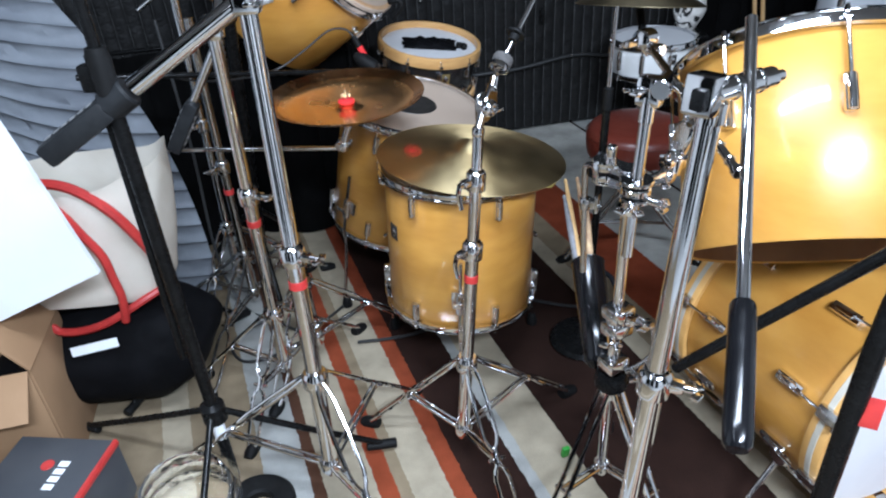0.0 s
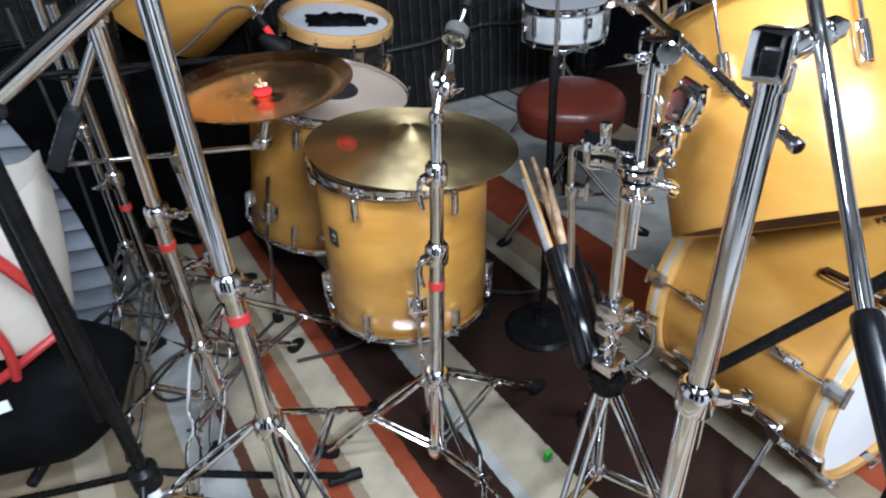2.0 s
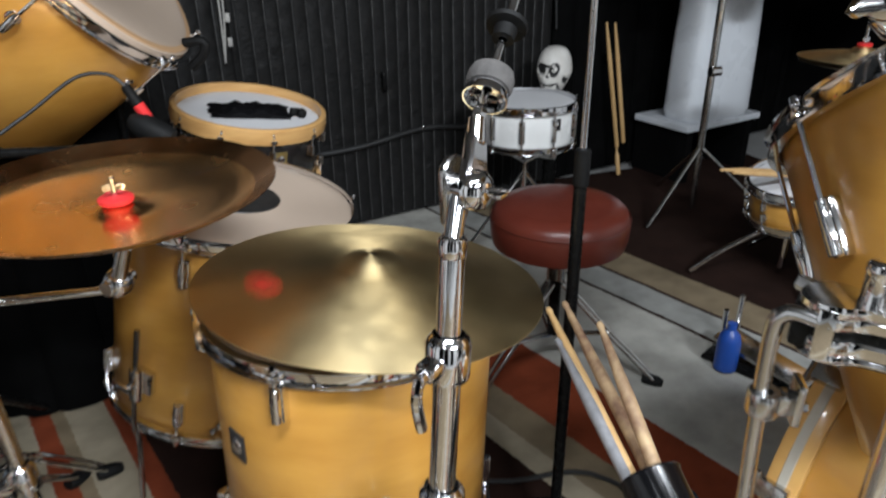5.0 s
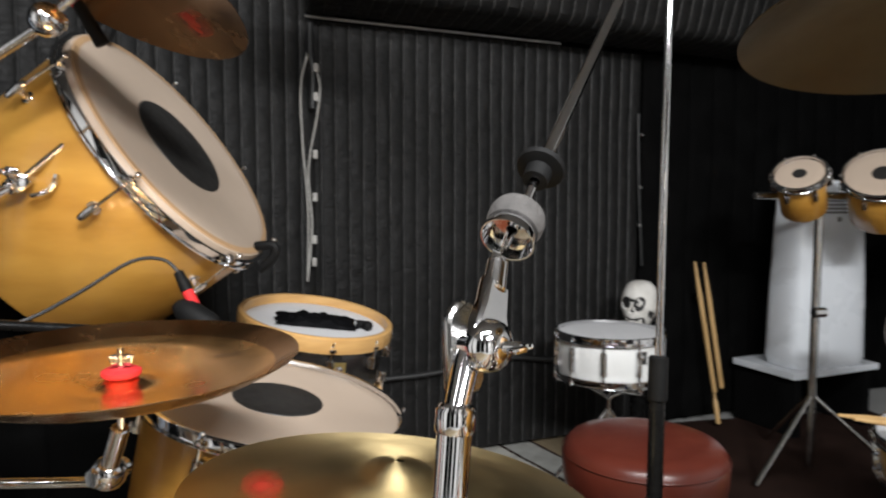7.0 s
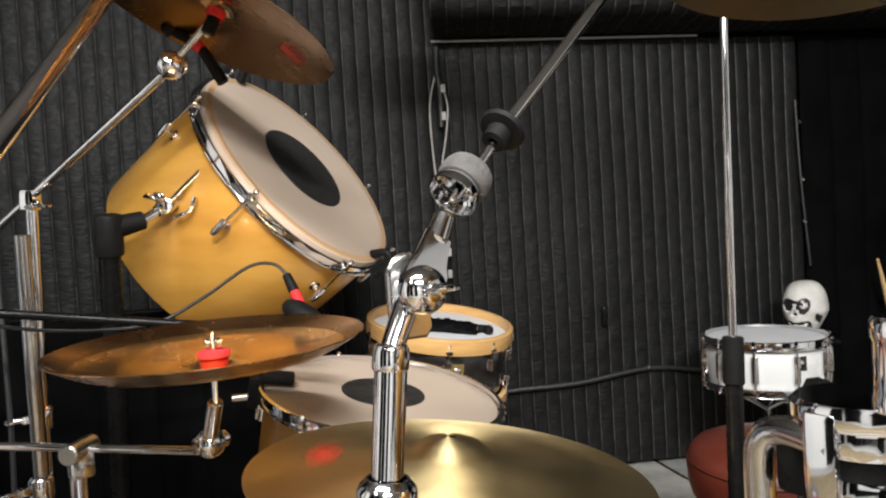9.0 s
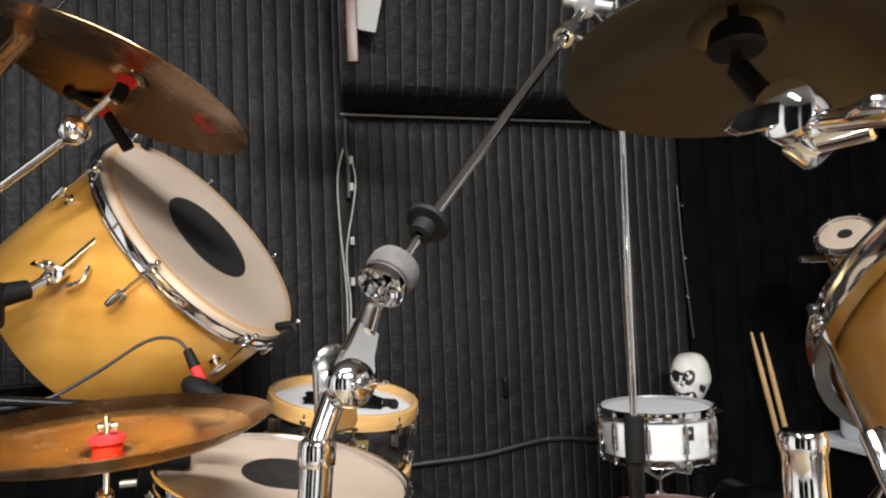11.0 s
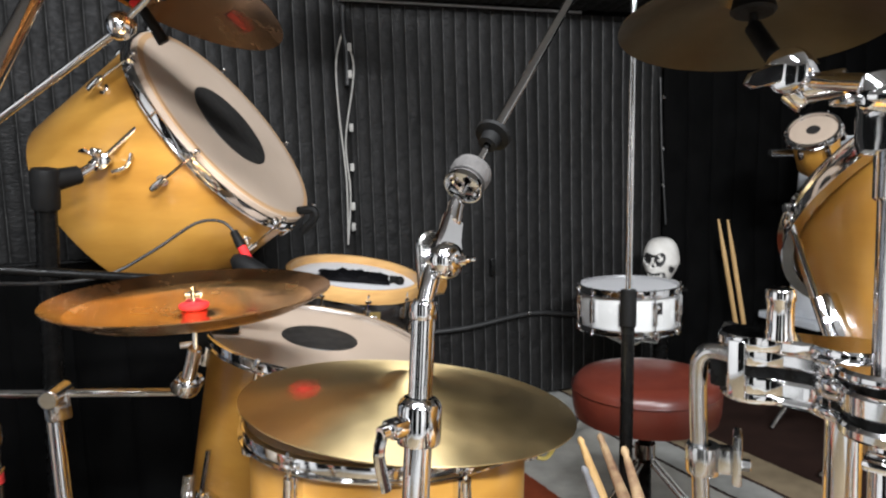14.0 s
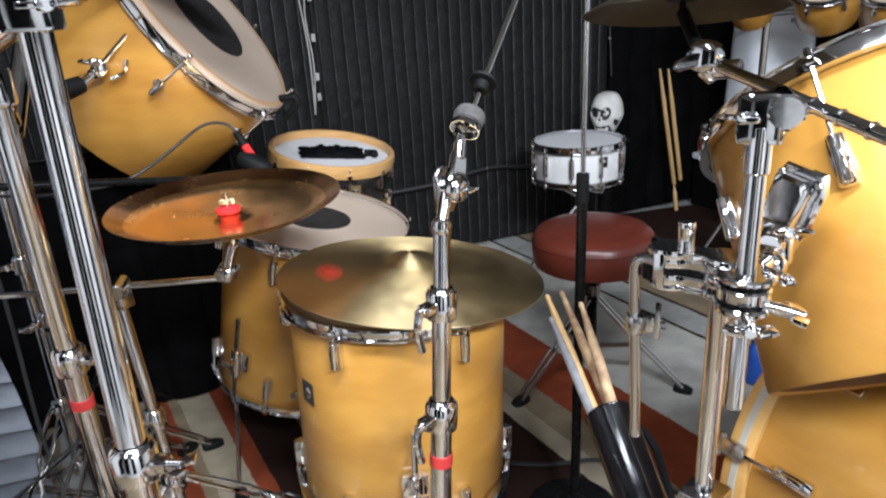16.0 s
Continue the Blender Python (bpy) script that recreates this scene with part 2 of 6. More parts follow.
def rug_material():
    """A striped rug: bands of cream, tan, rust and dark brown laid across one slanting direction."""
    m = bpy.data.materials.new("striped_rug")
    m.use_nodes = True
    nt = m.node_tree
    bs = nt.nodes["Principled BSDF"]
    tc = nt.nodes.new("ShaderNodeTexCoord")
    dot = nt.nodes.new("ShaderNodeVectorMath")
    dot.operation = "DOT_PRODUCT"
    dot.inputs[1].default_value = (0.944, 0.330, 0.0)
    nt.links.new(tc.outputs["Object"], dot.inputs[0])
    wob = nt.nodes.new("ShaderNodeMath")
    wob.operation = "MULTIPLY_ADD"
    nt.links.new(noise_tex(nt, 60, 3), wob.inputs[0])
    wob.inputs[1].default_value = 0.012
    nt.links.new(dot.outputs["Value"], wob.inputs[2])
    mr = nt.nodes.new("ShaderNodeMapRange")
    mr.inputs["From Min"].default_value, mr.inputs["From Max"].default_value = -1.0, 3.0
    nt.links.new(wob.outputs[0], mr.inputs["Value"])
    tan, cream, pale, rust, brown, dark, white = (0.21, 0.165, 0.105), (0.33, 0.285, 0.205), (0.31, 0.31, 0.29), (0.20, 0.045, 0.018), (0.070, 0.034, 0.020), (0.022, 0.011, 0.008), (0.42, 0.41, 0.37)
    bands = [(-1.0, tan), (-0.33, cream), (-0.25, tan), (-0.09, pale), (0.02, brown), (0.06, cream), (0.185, rust), (0.225, tan), (0.255, cream), (0.35, rust), (0.405, dark), (0.545, pale), (0.575, cream), (0.69, dark), (1.07, cream), (1.13, tan), (1.22, rust), (1.43, white), (1.88, dark), (1.895, pale), (2.02, dark), (2.035, tan), (2.2, dark)]
    col = ramp(nt, mr.outputs[0], [((s + 1.0) / 4.0, c) for s, c in bands], "CONSTANT")
    mix = nt.nodes.new("ShaderNodeMix")
    mix.data_type, mix.blend_type = "RGBA", "MULTIPLY"
    mix.inputs[0].default_value = 1.0
    nt.links.new(col, mix.inputs[6])
    nt.links.new(ramp(nt, noise_tex(nt, 9, 6), [(0.3, (0.72, 0.72, 0.72)), (0.65, (1.08, 1.08, 1.08))]), mix.inputs[7])
    nt.links.new(mix.outputs[2], bs.inputs["Base Color"])
    bs.inputs["Roughness"].default_value = 0.95
    bs.inputs["Specular IOR Level"].default_value = 0.1
    bn = nt.nodes.new("ShaderNodeBump")
    bn.inputs["Strength"].default_value, bn.inputs["Distance"].default_value = 0.5, 0.006
    nt.links.new(noise_tex(nt, 220, 4), bn.inputs["Height"])
    nt.links.new(bn.outputs[0], bs.inputs["Normal"])
    return m


RUG = rug_material()


# ---- mesh tools ----
class Geo:
    """Vertices and faces of one part."""

    def __init__(self):
        self.v, self.f, self.mi = [], [], []

    def add(self, verts, faces, m=None, mi=0):
        k = len(self.v)
        self.v += [tuple(m @ Vector(p)) for p in verts] if m is not None else [tuple(p) for p in verts]
        self.f += [tuple(i + k for i in f) for f in faces]
        self.mi += [mi] * len(faces)
        return self

    def lathe(self, prof, m=None, seg=32, mi=0):
        """Turn a profile of (radius, height) round z."""
        vs, fs, rows = [], [], []
        for r, z in prof:
            if r < 1e-6:
                rows.append([len(vs)])
                vs.append((0, 0, z))
            else:
                rows.append(list(range(len(vs), len(vs) + seg)))
                vs += [(r * math.cos(2 * math.pi * i / seg), r * math.sin(2 * math.pi * i / seg), z) for i in range(seg)]
        for a, b in zip(rows, rows[1:]):
            for i in range(seg):
                j = (i + 1) % seg
                if len(a) == 1 and len(b) == 1:
                    break
                if len(a) == 1:
                    fs.append((a[0], b[j], b[i]))
                elif len(b) == 1:
                    fs.append((a[i], a[j], b[0]))
                else:
                    fs.append((a[i], a[j], b[j], b[i]))
        return self.add(vs, fs, m, mi)

    def rod(self, p, q, r, r2=None, seg=14, mi=0):
        p, q = Vector(p), Vector(q)
        n = (q - p).length
        r2 = r if r2 is None else r2
        c = min(r, r2, n) * 0.15
        return self.lathe([(0, 0), (r - c, 0), (r, c), (r2, n - c), (r2 - c, n), (0, n)], along(p, q - p), seg, mi)

    def pipe(self, pts, r, seg=10, smooth=3, closed=False, mi=0):
        """A tube swept along a line of points."""
        pts = [Vector(p) for p in pts]
        if smooth > 1 and len(pts) > 2:
            out = []
            for i in range(len(pts) - 1):
                a, b, c, d = pts[max(i - 1, 0)], pts[i], pts[i + 1], pts[min(i + 2, len(pts) - 1)]
                for k in range(smooth):
                    t = k / smooth
                    out.append(0.5 * (2 * b + (c - a) * t + (2 * a - 5 * b + 4 * c - d) * t * t + (3 * b - a - 3 * c + d) * t ** 3))
            pts = out + [pts[-1]]
        vs, fs = [], []
        up = Vector((0, 0, 1)) if abs((pts[1] - pts[0]).normalized().z) < 0.9 else Vector((1, 0, 0))
        for i, p in enumerate(pts):
            t = (pts[min(i + 1, len(pts) - 1)] - pts[max(i - 1, 0)]).normalized()
            x = t.cross(up).normalized()
            up = x.cross(t).normalized()
            vs += [p + r * (math.cos(2 * math.pi * k / seg) * x + math.sin(2 * math.pi * k / seg) * up) for k in range(seg)]
        for i in range(len(pts) - 1):
            for k in range(seg):
                j = (k + 1) % seg
                fs.append((i * seg + k, i * seg + j, (i + 1) * seg + j, (i + 1) * seg + k))
        fs += [tuple(range(seg))[::-1], tuple(range((len(pts) - 1) * seg, len(pts) * seg))]
        return self.add(vs, fs, None, mi)

    def box(self, sx, sy, sz, m=None, bev=0.003, mi=0):
        bm = bmesh.new()
        bmesh.ops.create_cube(bm, size=1.0, matrix=Matrix.Diagonal((sx, sy, sz, 1)))
        if bev:
            bmesh.ops.bevel(bm, geom=bm.edges[:], offset=min(bev, min(sx, sy, sz) * 0.45), segments=2, affect="EDGES", profile=0.6)
        bm.verts.index_update()
        vs, fs = [v.co.copy() for v in bm.verts], [[v.index for v in f.verts] for f in bm.faces]
        bm.free()
        return self.add(vs, fs, m, mi)

    def prism(self, outline, depth, m=None, bev=0.002, mi=0):
        """A flat plate: an outline in x and y, thick along z, with softened edges."""
        n = len(outline)
        cx, cy = sum(q[0] for q in outline) / n, sum(q[1] for q in outline) / n
        vs = []
        for z, k in ((-depth / 2, bev), (-depth / 2 + bev, 0.0), (depth / 2 - bev, 0.0), (depth / 2, bev)):
            for x, y in outline:
                d = max(1e-6, math.hypot(x - cx, y - cy))
                vs.append((x - (x - cx) / d * k, y - (y - cy) / d * k, z))
        fs = [(j * n + i, j * n + (i + 1) % n, (j + 1) * n + (i + 1) % n, (j + 1) * n + i) for j in range(3) for i in range(n)]
        return self.add(vs, fs + [tuple(range(n))[::-1], tuple(range(3 * n, 4 * n))], m, mi)

    def ball(self, r, m=None, seg=16, mi=0):
        n = seg // 2
        return self.lathe([(r * math.sin(math.pi * i / n), -r * math.cos(math.pi * i / n)) for i in range(n + 1)], m, seg, mi)


def along(p, axis):
    """A pose at p whose z points along axis."""
    return Matrix.Translation(p) @ Vector(axis).to_track_quat("Z", "Y").to_matrix().to_4x4()


def lean(x, y, z, azimuth=0, tilt=0):
    """A pose at a place whose z leans by tilt degrees towards azimuth, without turning about itself."""
    return Matrix.Translation((x, y, z)) @ Matrix.Rotation(radians(azimuth), 4, "Z") @ Matrix.Rotation(radians(tilt), 4, "Y") @ Matrix.Rotation(radians(-azimuth), 4, "Z")


BASE = {}


def thing(name, base, label, category, group="", kind=""):
    ob = new(name)
    ob.location = base
    ob.empty_display_size = 0.05
    BASE[ob.name] = Vector(base)
    return tagged(ob, label, category, group, kind)


def part(name, geo, mats, parent=None, label=""):
    """One mesh, given in world places, as a part of a thing or of another part."""
    base = BASE[parent.name] if parent else Vector((0, 0, 0))
    me = bpy.data.meshes.new(name)
    me.from_pydata([tuple(Vector(p) - base) for p in geo.v], [], geo.f)
    for m in mats if isinstance(mats, (list, tuple)) else [mats]:
        me.materials.append(m)
    me.polygons.foreach_set("material_index", geo.mi)
    me.shade_smooth()
    me.set_sharp_from_angle(angle=radians(38))
    ob = new(name, me)
    if parent:
        ob.parent = parent
    BASE[ob.name] = base
    if label:
        ob["label"] = label
    return ob


def setting(name, geo, mat, label, category):
    return tagged(part(name, geo, mat), label, category, kind="structure")


# ---- the room ----
def wall_y(x):
    return 3.36 + 0.21 * x


g = Geo()
g.box(7.6, 7.6, 0.1, pose(0.3, 1.3, -0.062), 0)
setting("floor", g, PLAIN_WALL, "plain grey floor under the rug", "floor")
g = Geo()
n = 60
vs = [(-1.9 + 4.6 * i / n, -0.9 + 4.6 * j / n, 0.0 + 0.003 * noise.noise((i * 0.4, j * 0.4, 1))) for j in range(n + 1) for i in range(n + 1)]
g.add(vs, [(j * (n + 1) + i, j * (n + 1) + i + 1, (j + 1) * (n + 1) + i + 1, (j + 1) * (n + 1) + i) for j in range(n) for i in range(n)])
g.box(4.6, 4.6, 0.008, pose(0.4, 1.4, -0.007), 0.002)
tagged(part("rug", g, RUG), "large worn rug striped cream, rust and dark brown", "rug")
g = Geo()
g.box(7.6, 7.6, 0.1, pose(0.3, 1.3, 2.52), 0)
setting("ceiling", g, CEILING, "plain grey painted ceiling", "ceiling")
a = math.degrees(math.atan(0.21))
g = Geo()
g.box(6.4, 0.1, 2.5, pose(0.5, wall_y(0.5) + 0.11, 1.22, 0, 0, a), 0)
setting("wall_north", g, DARK_WALL, "dark cloth-covered rear wall", "wall")
for nm, x, y, r, ln, mat in (("wall_south", 0.3, -1.75, 0, 6.4, WHITE_WALL), ("wall_west_near", -2.3, 0.1, 90, 3.6, WHITE_WALL), ("wall_west_far", -2.3, 2.95, 90, 2.1, DARK_WALL), ("wall_east_near", 3.35, 0.3, 90, 4.0, WHITE_WALL), ("wall_east_far", 3.35, 3.35, 90, 2.1, DARK_WALL)):
    g = Geo()
    g.box(ln, 0.1, 2.5, pose(x, y, 1.22, 0, 0, r), 0)
    setting(nm, g, mat, "plain wall that closes the room", "wall")
# Unseen dark panels, added so the chrome mirrors dark and white stripes.
for x, y, r, ln in ((-1.45, -1.69, 0, 1.2), (0.02, -1.69, 0, 0.75), (2.35, -1.69, 0, 1.4), (-2.24, -0.8, 90, 1.5), (-2.24, 1.62, 90, 0.6)):
    g = Geo()
    g.box(ln, 0.015, 2.4, pose(x, y, 1.22, 0, 0, r), 0.004)
    setting("reflection_panel", g, DARK_WALL, "unseen black panel added to streak the chrome's reflections", "wall")


def quilt(name, surf, across, along_len, spacing, puff, mats, label, rows=0.022, seed=0):
    """A quilted blanket over a surface surf(u, v): channels run along v, seams between them."""
    count = max(2, round(across / spacing))
    inside = [0.0, 0.045, 0.2, 0.4, 0.6, 0.8, 0.955]
    us = [(c + k) / count for c in range(count) for k in inside] + [1.0]
    nv = max(2, int(along_len / rows))
    g, w = Geo(), len(us)
    vs = []
    for j in range(nv + 1):
        v = j / nv
        for i, u in enumerate(us):
            p = Vector(surf(u, v))
            e = 0.002
            du, dv = Vector(surf(u + e, v)) - p, Vector(surf(u, v + e)) - p
            nrm = du.cross(dv).normalized()
            k = (u * count) % 1.0
            h = puff * math.sqrt(max(0.0, math.sin(math.pi * k))) if 0 < k < 1 else 0.0
            ux, vx = u * across, v * along_len
            h += puff * 0.9 * noise.noise((ux * 18, vx * 36, seed)) * (0.3 + math.sin(math.pi * k)) + 0.012 * noise.noise((ux * 2.2, vx * 2.0, seed + 5))
            vs.append(p + nrm * h)
    fs, mi = [], []
    for j in range(nv):
        for i in range(w - 1):
            fs.append((j * w + i, j * w + i + 1, (j + 1) * w + i + 1, (j + 1) * w + i))
            mi.append(1 if i % len(inside) == 0 else 0)
    g.add(vs, fs)
    g.mi = mi
    ob = part(name, g, mats)
    return tagged(ob, label, "blanket")


W0, W1 = -0.03, 1.42
quilt("moving_blanket", lambda u, v: (W0 + (W1 - W0) * u, wall_y(W0 + (W1 - W0) * u), 0.02 + 1.66 * v), 1.48, 1.66, 0.053, 0.0055, [QUILT, SEAM_LINE], "black quilted moving blanket hung flat on the rear wall", seed=1)
quilt("moving_blanket", lambda u, v: (-1.75 + 1.75 * u, 2.60 + 0.74 * u, 0.02 + 2.42 * v), 1.9, 2.42, 0.053, 0.0055, [QUILT, SEAM_LINE], "black quilted moving blanket hung from ceiling to floor", seed=2)


# Beyond the quilt's end the covering is plainer and darker.
quilt("dark_wall_section", lambda u, v: (1.43 + 1.75 * u, wall_y(1.43 + 1.75 * u), 0.02 + 1.66 * v), 1.79, 1.66, 0.14, 0.014, [DULL_BLACK, DULL_BLACK], "plain black covering, darker than the quilt beside it", rows=0.05, seed=11)


def drape(u, v):
    """The overhead blanket: out from the wall's top, then up."""
    x = -0.02 + 2.7 * u
    out = 0.20 * min(1.0, v / 0.20) ** 0.8 + 0.24 * v
    rise = max(0.0, (v - 0.16) / 0.84)
    return (x + 0.055 * out, wall_y(x) - 0.03 - out, 1.70 + 0.02 * v + 0.60 * rise ** 1.15)


quilt("moving_blanket", drape, 2.7, 0.95, 0.053, 0.0055, [QUILT, SEAM_LINE], "black quilted blanket draped over the overhead bulkhead", seed=3)
t = thing("rail", (0.0, wall_y(0) - 0.03, 1.68), "thin bright metal rail along the top of the wall blanket", "rail")
g = Geo()
g.rod((-0.03, wall_y(-0.03) - 0.03, 1.685), (1.0, wall_y(1.0) - 0.03, 1.685), 0.006)
part("bar", g, STEEL_GREY, t)
for x in (0.05, 0.5, 0.95):
    g = Geo()
    g.rod((x, wall_y(x) - 0.03, 1.685), (x, wall_y(x) + 0.06, 1.685), 0.004)
    part("bracket", g, BLACK_METAL, t)


# ---- drums ----
def drum(name, m, r, h, shell, label, category="drum", hoop=CHROME, head=HEAD, dot=0.0, lugs=8, turn=0.0, badge=None, badge_mat=DOT, low=True, group="", long_lug=False, lug_len=0.055, hoop_h=0.034, inside=None, lug_gap=0.05, bullet=False, drop=0.0):
    """A drum whose z runs from the lower edge (0) to the upper (h)."""
    t = thing(name, m.translation, label, category, group)
    g = Geo()
    g.lathe([(r - 0.008, 0.004), (r - 0.003, 0.0), (r, 0.004), (r, h - 0.004), (r - 0.003, h), (r - 0.008, h - 0.004), (r - 0.008, 0.004)], m, 72)
    part("shell", g, shell, t)
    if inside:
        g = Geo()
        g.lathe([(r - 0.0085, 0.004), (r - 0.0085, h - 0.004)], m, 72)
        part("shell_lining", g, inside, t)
    wood = hoop is HOOP_WOOD
    k = 0.016 if wood else 0.011

    def hoop_at(z, nm, sign):
        g = Geo()
        if wood:
            prof = [(r + 0.004, -0.4), (r + k, -0.36), (r + k + 0.002, 0.0), (r + k, 0.52), (r + 0.012, 0.6), (r + 0.003, 0.58), (r + 0.004, -0.4)]
        else:
            prof = [(r + 0.005, -0.62), (r + k + 0.006, -0.60), (r + k + 0.006, -0.5), (r + k, -0.46), (r + k, 0.05), (r + k - 0.001, 0.26), (r + k + 0.004, 0.32), (r + k + 0.001, 0.38), (r + 0.006, 0.36), (r + 0.005, -0.62)]
        prof = [(a, z + sign * b * hoop_h) for a, b in prof]
        g.lathe(prof if sign > 0 else prof[::-1], m, 72)
        part(nm, g, hoop, t)

    hoop_at(h - drop, "batter_hoop", 1)
    g = Geo()
    g.lathe([(0, h + 0.002), (r - 0.03, h + 0.002), (r - 0.006, h + 0.003), (r + 0.002, h - 0.001), (r + 0.004, h - 0.012)], m, 72)
    hd = part("batter_head", g, head, t)
    if drop:
        g = Geo()
        g.lathe([(r - 0.016, h + 0.0032), (r - 0.004, h + 0.0030), (r + 0.0015, h - 0.002), (r + 0.004, h - drop - 0.002)], m, 72)
        part("head_collar", g, HEAD_EDGE, hd, "amber collar of the head over the shell's edge")
    if dot:
        g = Geo()
        g.lathe([(0, h + 0.0036), (dot - 0.001, h + 0.0036), (dot, h + 0.0022)], m, 48)
        part("centre_dot", g, DOT, hd, "black centre dot")
    if low:
        hoop_at(0, "resonant_hoop", -1)
        g = Geo()
        g.lathe([(r - 0.004, -0.003), (0, -0.003)], m, 48)
        part("resonant_head", g, HEAD_WHITE, t)
    for i in range(lugs):
        an = radians(turn) + 2 * math.pi * i / lugs
        spin = m @ Matrix.Rotation(an, 4, "Z")
        spots = [(h * 0.5, 0)] if long_lug else [(h - lug_gap - lug_len / 2, 1)] + ([(lug_gap + lug_len / 2, -1)] if low else [])
        for z, s in spots:
            ll = h - 2 * lug_gap if long_lug else lug_len
            g = Geo()
            mm = spin @ Matrix.Translation((r, 0, z))
            if bullet:
                g.lathe([(0, -0.024), (0.006, -0.022), (0.0085, -0.012), (0.0085, 0.012), (0.006, 0.022), (0, 0.024)], mm @ Matrix.Translation((0.026, 0, 0)), 14)
                g.rod(mm @ Vector((-0.002, 0, 0)), mm @ Vector((0.026, 0, 0)), 0.0075, 0.006, seg=12)
                g.rod(mm @ Vector((-0.001, 0, 0)), mm @ Vector((0.004, 0, 0)), 0.013, seg=14)
                lg = part("lug", g, CHROME, t)
                g = Geo()
                g.rod(mm @ Vector((0.026, 0, 0.0)), mm @ Vector((0.019, 0, h + 0.004 - z)), 0.0032, seg=8)
                g.box(0.022, 0.02, 0.012, mm @ Matrix.Translation((0.014, 0, h - 0.010 - z)), 0.003)
                g.ball(0.0065, mm @ Matrix.Translation((0.020, 0, h + 0.008 - z)), 10)
                part("tension_rod", g, CHROME, lg)
                continue
            g.box(0.016, 0.022, ll, mm @ Matrix.Translation((0.006, 0, 0)), 0.006)
            g.box(0.022, 0.015, ll * 0.62, mm @ Matrix.Translation((0.009, 0, 0)), 0.006)
            g.rod(mm @ Vector((0.014, 0, -ll * 0.46)), mm @ Vector((0.014, 0, ll * 0.46)), 0.0075, seg=10)
            lg = part("lug", g, CHROME, t)
            for s2 in ((1, -1) if long_lug else (s,)):
                g = Geo()
                end = (h + 0.006 - z) if s2 > 0 else -(z + 0.006)
                g.rod(mm @ Vector((0.014, 0, s2 * ll * 0.4)), mm @ Vector((0.014, 0, end)), 0.0032, seg=8)
                e = end - s2 * 0.012
                g.box(0.02, 0.018, 0.010, mm @ Matrix.Translation((0.011, 0, e)), 0.003)
                g.rod(mm @ Vector((0.014, 0, end - s2 * 0.004)), mm @ Vector((0.014, 0, end + s2 * 0.008)), 0.0055, 0.004, seg=6)
                part("tension_rod", g, CHROME, lg)
    if badge is not None:
        mm = m @ Matrix.Rotation(radians(badge), 4, "Z") @ Matrix.Translation((r + 0.001, 0, h * 0.62))
        g = Geo()
        g.box(0.003, 0.036, 0.044, mm, 0.002)
        b = part("badge", g, badge_mat, t, "small square maker's badge")
        g = Geo()
        g.lathe([(0, 0.002), (0.009, 0.002), (0.012, 0.0)], mm @ pose(0.0015, 0, 0, 0, 90, 0), 20)
        part("emblem", g, CHROME, b)
    return t


def tom_legs(t, m, r, h, angles, foot_z=0.0):
    """Bent rod legs in brackets on a floor tom's shell."""
    for an in angles:
        sp = m @ Matrix.Rotation(radians(an), 4, "Z")
        g = Geo()
        mm = sp @ Matrix.Translation((r, 0, 0.11))
        g.box(0.018, 0.05, 0.05, mm @ Matrix.Translation((0.008, 0, 0)), 0.006)
        g.rod(mm @ Vector((0.024, 0, -0.035)), mm @ Vector((0.024, 0, 0.035)), 0.014)
        br = part("leg_bracket", g, CHROME, t)
        g = Geo()
        g.rod(mm @ Vector((0.03, 0, 0.005)), mm @ Vector((0.05, 0, 0.005)), 0.006, seg=8)
        g.box(0.006, 0.04, 0.014, mm @ Matrix.Translation((0.052, 0, 0.005)), 0.003)
        part("wing_bolt", g, CHROME, br)
        p = sp @ Vector((r + 0.024, 0, 0))
        q = sp @ Vector((r + 0.06, 0, 0))
        g = Geo()
        top = sp @ Vector((r + 0.024, 0, 0.23))
        g.pipe([top, (p.x, p.y, p.z + 0.02), (p.x, p.y, p.z - 0.03), (q.x, q.y, foot_z + 0.06), (q.x, q.y, foot_z + 0.03)], 0.0055, 8)
        lg = part("leg", g, CHROME_WORN, t)
        g = Geo()
        g.lathe([(0, 0), (0.017, 0), (0.018, 0.012), (0.012, 0.035), (0.007, 0.04), (0, 0.04)], Matrix.Translation((q.x, q.y, foot_z + 0.003)), 14)
        part("rubber_foot", g, RUBBER, lg)


# near floor tom
M = lean(0.044, 1.653, 0.252, 16, 2.6)
t = drum("floor_tom", M, 0.207, 0.410, MAPLE, "natural maple floor tom with a ride cymbal lying over it", "floor tom", dot=0.09, lugs=6, turn=-127, badge=-152, group="floor toms", lug_gap=0.018, hoop_h=0.023)
tom_legs(t, M, 0.207, 0.435, (-93, 27, 147))
# rear floor tom
M = lean(-0.157, 2.147, 0.252, -16, 12)
t = drum("floor_tom", M, 0.226, 0.425, MAPLE, "natural maple floor tom with a black-dot head", "floor tom", dot=0.083, lugs=6, turn=-115, group="floor toms", lug_gap=0.032, hoop_h=0.023)
tom_legs(t, M, 0.226, 0.425, (-134, -14, 106))
M_REAR = M
# big tilted tom
TL = lean(-0.29, 2.433, 1.153, -14.9, 55.4) @ Matrix.Translation((0, 0, -0.36))
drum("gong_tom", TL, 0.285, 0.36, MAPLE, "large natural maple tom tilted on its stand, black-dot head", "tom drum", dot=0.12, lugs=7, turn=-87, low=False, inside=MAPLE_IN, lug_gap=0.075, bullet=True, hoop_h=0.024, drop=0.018)


